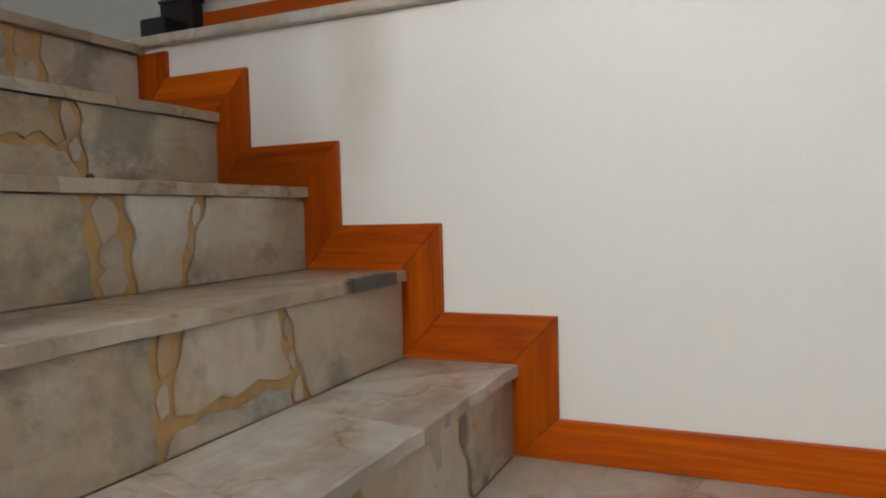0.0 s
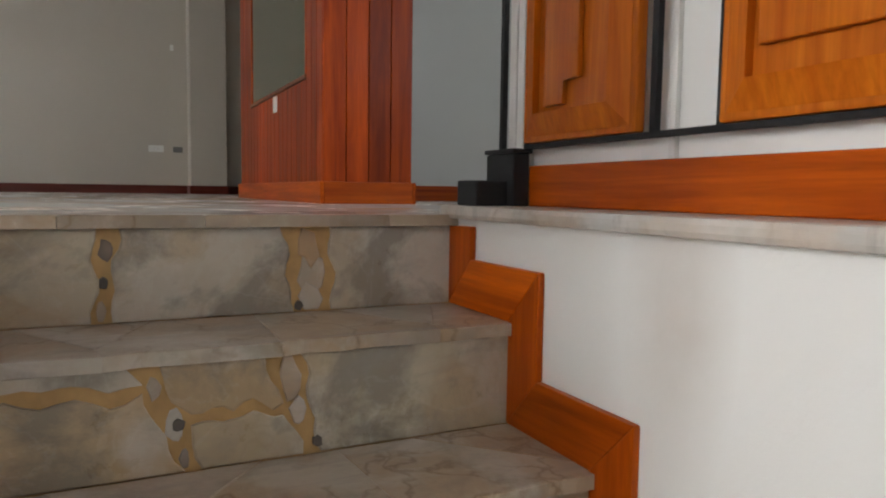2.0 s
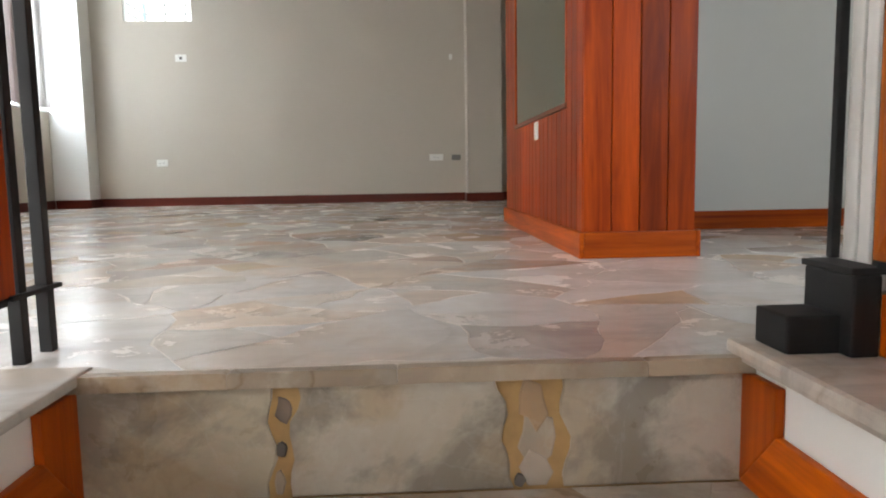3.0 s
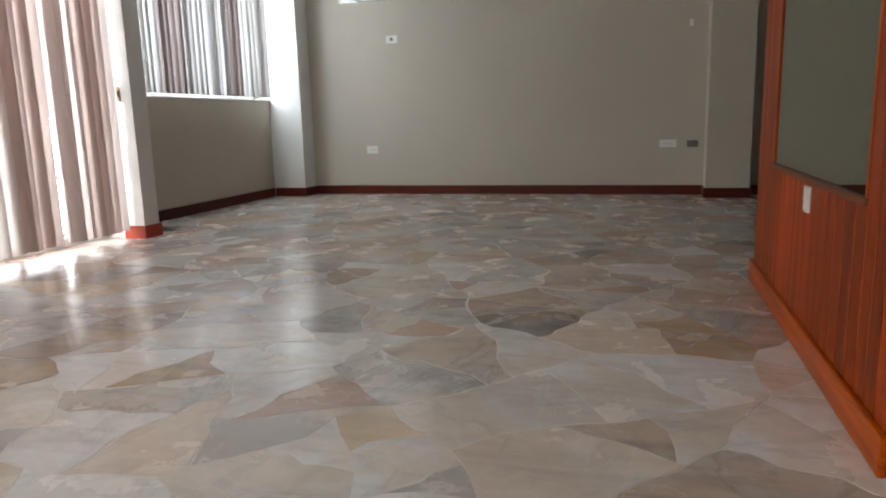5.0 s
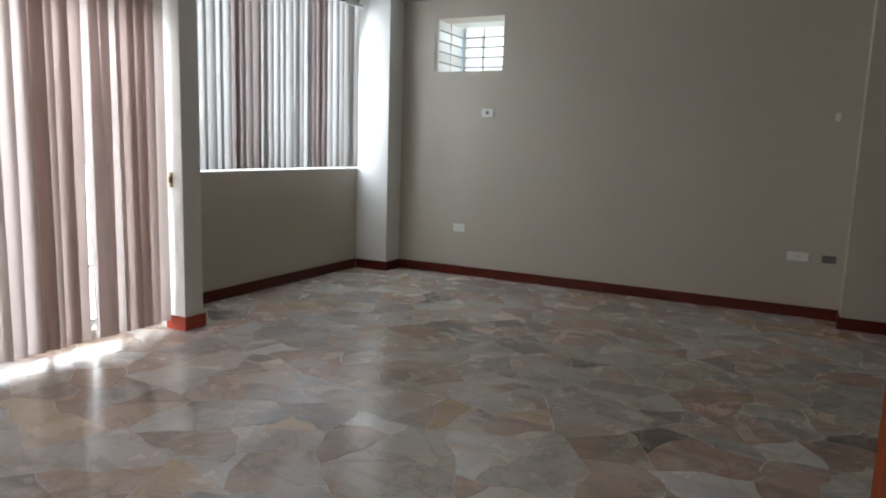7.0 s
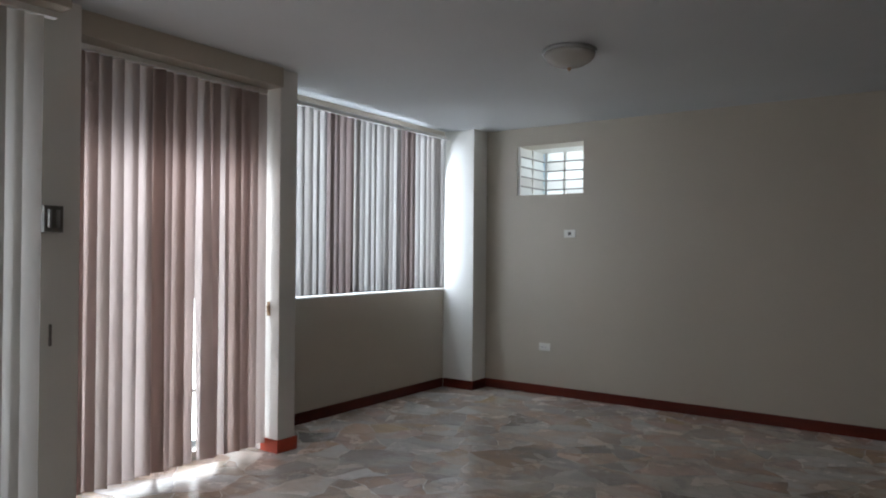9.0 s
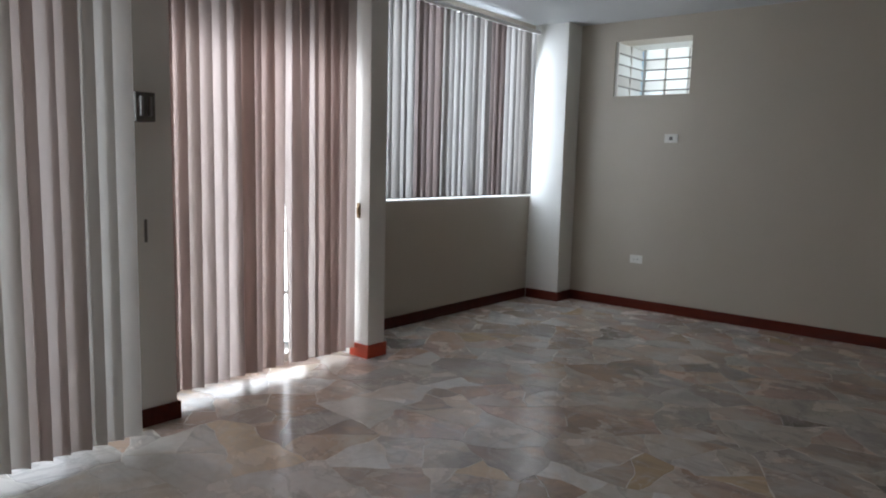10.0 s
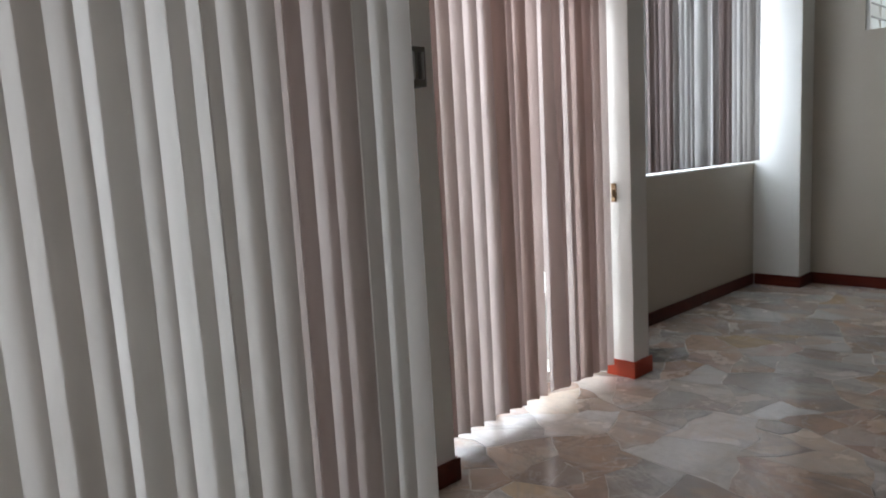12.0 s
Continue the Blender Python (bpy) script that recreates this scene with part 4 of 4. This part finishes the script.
# ---- fittings on the columns ----
br = thing("cord_box", "grey metal lock box screwed to the column", "bracket")
part("back_plate", box(-3.3777, -3.275, 1.962, 2.045, 1.345, 1.463, 0.003), BOX_GREY, br)
part("cleat", box(-3.2747, -3.258, 1.975, 1.987, 1.365, 1.445, 0.003), ALU, br)
part("cleat", box(-3.2747, -3.258, 2.012, 2.024, 1.365, 1.445, 0.003), ALU, br)
lt = thing("door_pull", "small dark slot pull on the column", "handle")
part("plate", box(-3.3777, -3.371, 2.035, 2.047, 0.83, 0.93, 0.002), GREY_PLASTIC, lt)
lk = thing("latch", "small worn brass latch on the column", "latch")
part("plate", box(-3.556, -3.530, 3.459, 3.4667, 0.86, 0.95, 0.003), BRASS, lk)
part("bolt", box(-3.549, -3.537, 3.449, 3.4588, 0.885, 0.925, 0.003), BRASS, lk)

# ---- outside ----
structure("terrace", box(-8.5, WEST_DOOR - 0.21, -4.0, 9.0, -0.3, -0.06), CONCRETE, "pale concrete terrace outside the doors", "terrace")
structure("ground", box(-1500, 1500, -1500, 1500, -3.2, -2.95), GRASS, "grassy ground reaching to the horizon", "ground")
structure("garden_wall", box(-8.7, -8.5, -4.0, 9.0, -0.3, 2.0), plaster("garden_wall_paint", (0.72, 0.68, 0.6), 0.8), "pale garden wall beyond the terrace", "wall")

# ---- broken marble floor ----
def shards(poly, r, gap):
    """Breaks a stone across its longest line until the pieces are small enough."""
    done, todo = [], [poly]
    while todo:
        p = todo.pop()
        area = abs(sum(p[i - 1][0] * q[1] - q[0] * p[i - 1][1] for i, q in enumerate(p))) / 2
        if area < r.choice((0.03, 0.06, 0.09, 0.13, 0.18)):
            done.append(p)
            continue
        a, q = max(((u, v) for u in p for v in p), key=lambda e: (e[0][0] - e[1][0]) ** 2 + (e[0][1] - e[1][1]) ** 2)
        t = math.atan2(q[1] - a[1], q[0] - a[0]) + r.uniform(-0.45, 0.45)
        k = r.uniform(0.36, 0.64)
        mx, my = a[0] + (q[0] - a[0]) * k, a[1] + (q[1] - a[1]) * k
        nx, ny = math.cos(t), math.sin(t)
        d = nx * mx + ny * my
        for half in (clip(p, nx, ny, d - gap / 2), clip(p, -nx, -ny, -d - gap / 2)):
            if len(half) >= 3:
                todo.append(half)
    return done


def drift(x, y):
    """A smooth sideways shift that bends the stones' edges, neighbours alike."""
    dx = 0.017 * math.sin(13.1 * y + 2.3 * math.sin(5.3 * x)) + 0.010 * math.sin(29.0 * y + 17.0 * x + 1.3) + 0.004 * math.sin(71.0 * y - 43.0 * x)
    dy = 0.017 * math.sin(12.3 * x + 1.9 * math.sin(6.1 * y) + 0.7) + 0.010 * math.sin(31.0 * x - 19.0 * y + 0.4) + 0.004 * math.sin(67.0 * x + 39.0 * y)
    return dx, dy


def bent(poly, x0, x1, y0, y1):
    """A stone's outline with finely broken, bent edges; it stays within the field."""
    out = []
    for i, p in enumerate(poly):
        q = poly[(i + 1) % len(poly)]
        n = max(1, int(math.hypot(q[0] - p[0], q[1] - p[1]) / 0.055))
        for k in range(n):
            x, y = p[0] + (q[0] - p[0]) * k / n, p[1] + (q[1] - p[1]) * k / n
            dx, dy = drift(x, y)
            out.append((min(x1, max(x0, x + dx)), min(y1, max(y0, y + dy))))
    return out


def paving():
    r = random.Random(11)
    x0, x1, y0, y1 = WEST_WIN, EAST, 0.024, NORTH
    gap = 0.0026
    seeds = []
    a = 0.52
    ny = int((y1 - y0) / (a * 0.86)) + 1
    nx = int((x1 - x0) / (a * 1.12)) + 1
    for j in range(ny):
        for i in range(nx):
            if r.random() < 0.10:
                continue
            sx = x0 + (i + 0.5 + 0.5 * (j % 2) + r.uniform(-0.42, 0.42)) * a * 1.12
            sy = y0 + (j + 0.5 + r.uniform(-0.42, 0.42)) * a * 0.86
            seeds.append((sx, sy))
            if r.random() < 0.15:
                seeds.append((sx + r.uniform(-0.13, 0.13), sy + r.uniform(-0.1, 0.1)))
    near, far = [], []
    for p in cells(seeds, x0, x1, y0, y1, gap, r, 0.9):
        for q in shards(p, r, gap):
            cx, cy = sum(k[0] for k in q) / len(q), sum(k[1] for k in q) / len(q)
            if 0.40 < cx and HALL_Y < cy < HALL_Y + 0.14:
                continue
            q = bent(q, x0, x1, y0, y1)
            (near if cy < 4.3 and -3.6 < cx < 1.0 else far).append((cy, q))
    # the strip between the stair well and the glazed doors
    strip = [(-3.6 + 0.42 * i + r.uniform(-0.1, 0.1), r.uniform(-0.6, -0.05)) for i in range(7)]
    for p in cells(strip, WEST_WIN, -1.202, -0.68, 0.020, gap, r, 0.9):
        far.append((-0.3, bent(p, WEST_WIN, -1.202, -0.68, 0.020)))
    near.sort(key=lambda e: e[0])
    far += near[300:]
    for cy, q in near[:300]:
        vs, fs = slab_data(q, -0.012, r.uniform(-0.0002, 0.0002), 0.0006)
        # share of brightened stones grows towards the stair, painting in the brighter floor there
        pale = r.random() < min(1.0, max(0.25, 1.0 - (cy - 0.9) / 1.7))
        mesh_piece("paving_stone", vs, fs, MARBLE_BRIGHTENED if pale else MARBLE, floor)
    V, F = [], []
    for cy, q in far:
        vs, fs = slab_data(q, -0.012, r.uniform(-0.0002, 0.0002), 0.0006)
        o = len(V)
        V += vs
        F += [tuple(i + o for i in f) for f in fs]
    ob = mesh_piece("paving_stones", V, F, MARBLE_REST, floor)
    tagged(ob, "", "", "", "stuff")


def top_edge():
    """The marble slabs that form the nosing of the upper floor over the stair."""
    r = random.Random(21)
    x = -STAIR_W + 0.001
    while x < -0.002:
        w = r.uniform(0.2, 0.36)
        e = min(-0.001, x + w)
        if -0.001 - e < 0.08:
            e = -0.001
        vs, fs = slab_data(chipped([(x + 0.0004, -0.003), (e - 0.0004, -0.003), (e - 0.0004, 0.0215), (x + 0.0004, 0.0215)], -0.003, r, 0.003), -0.0235, 0.0, 0.004)
        mesh_piece("nosing_stone", vs, fs, TREAD_STONE, stair)
        x = e


paving()
top_edge()
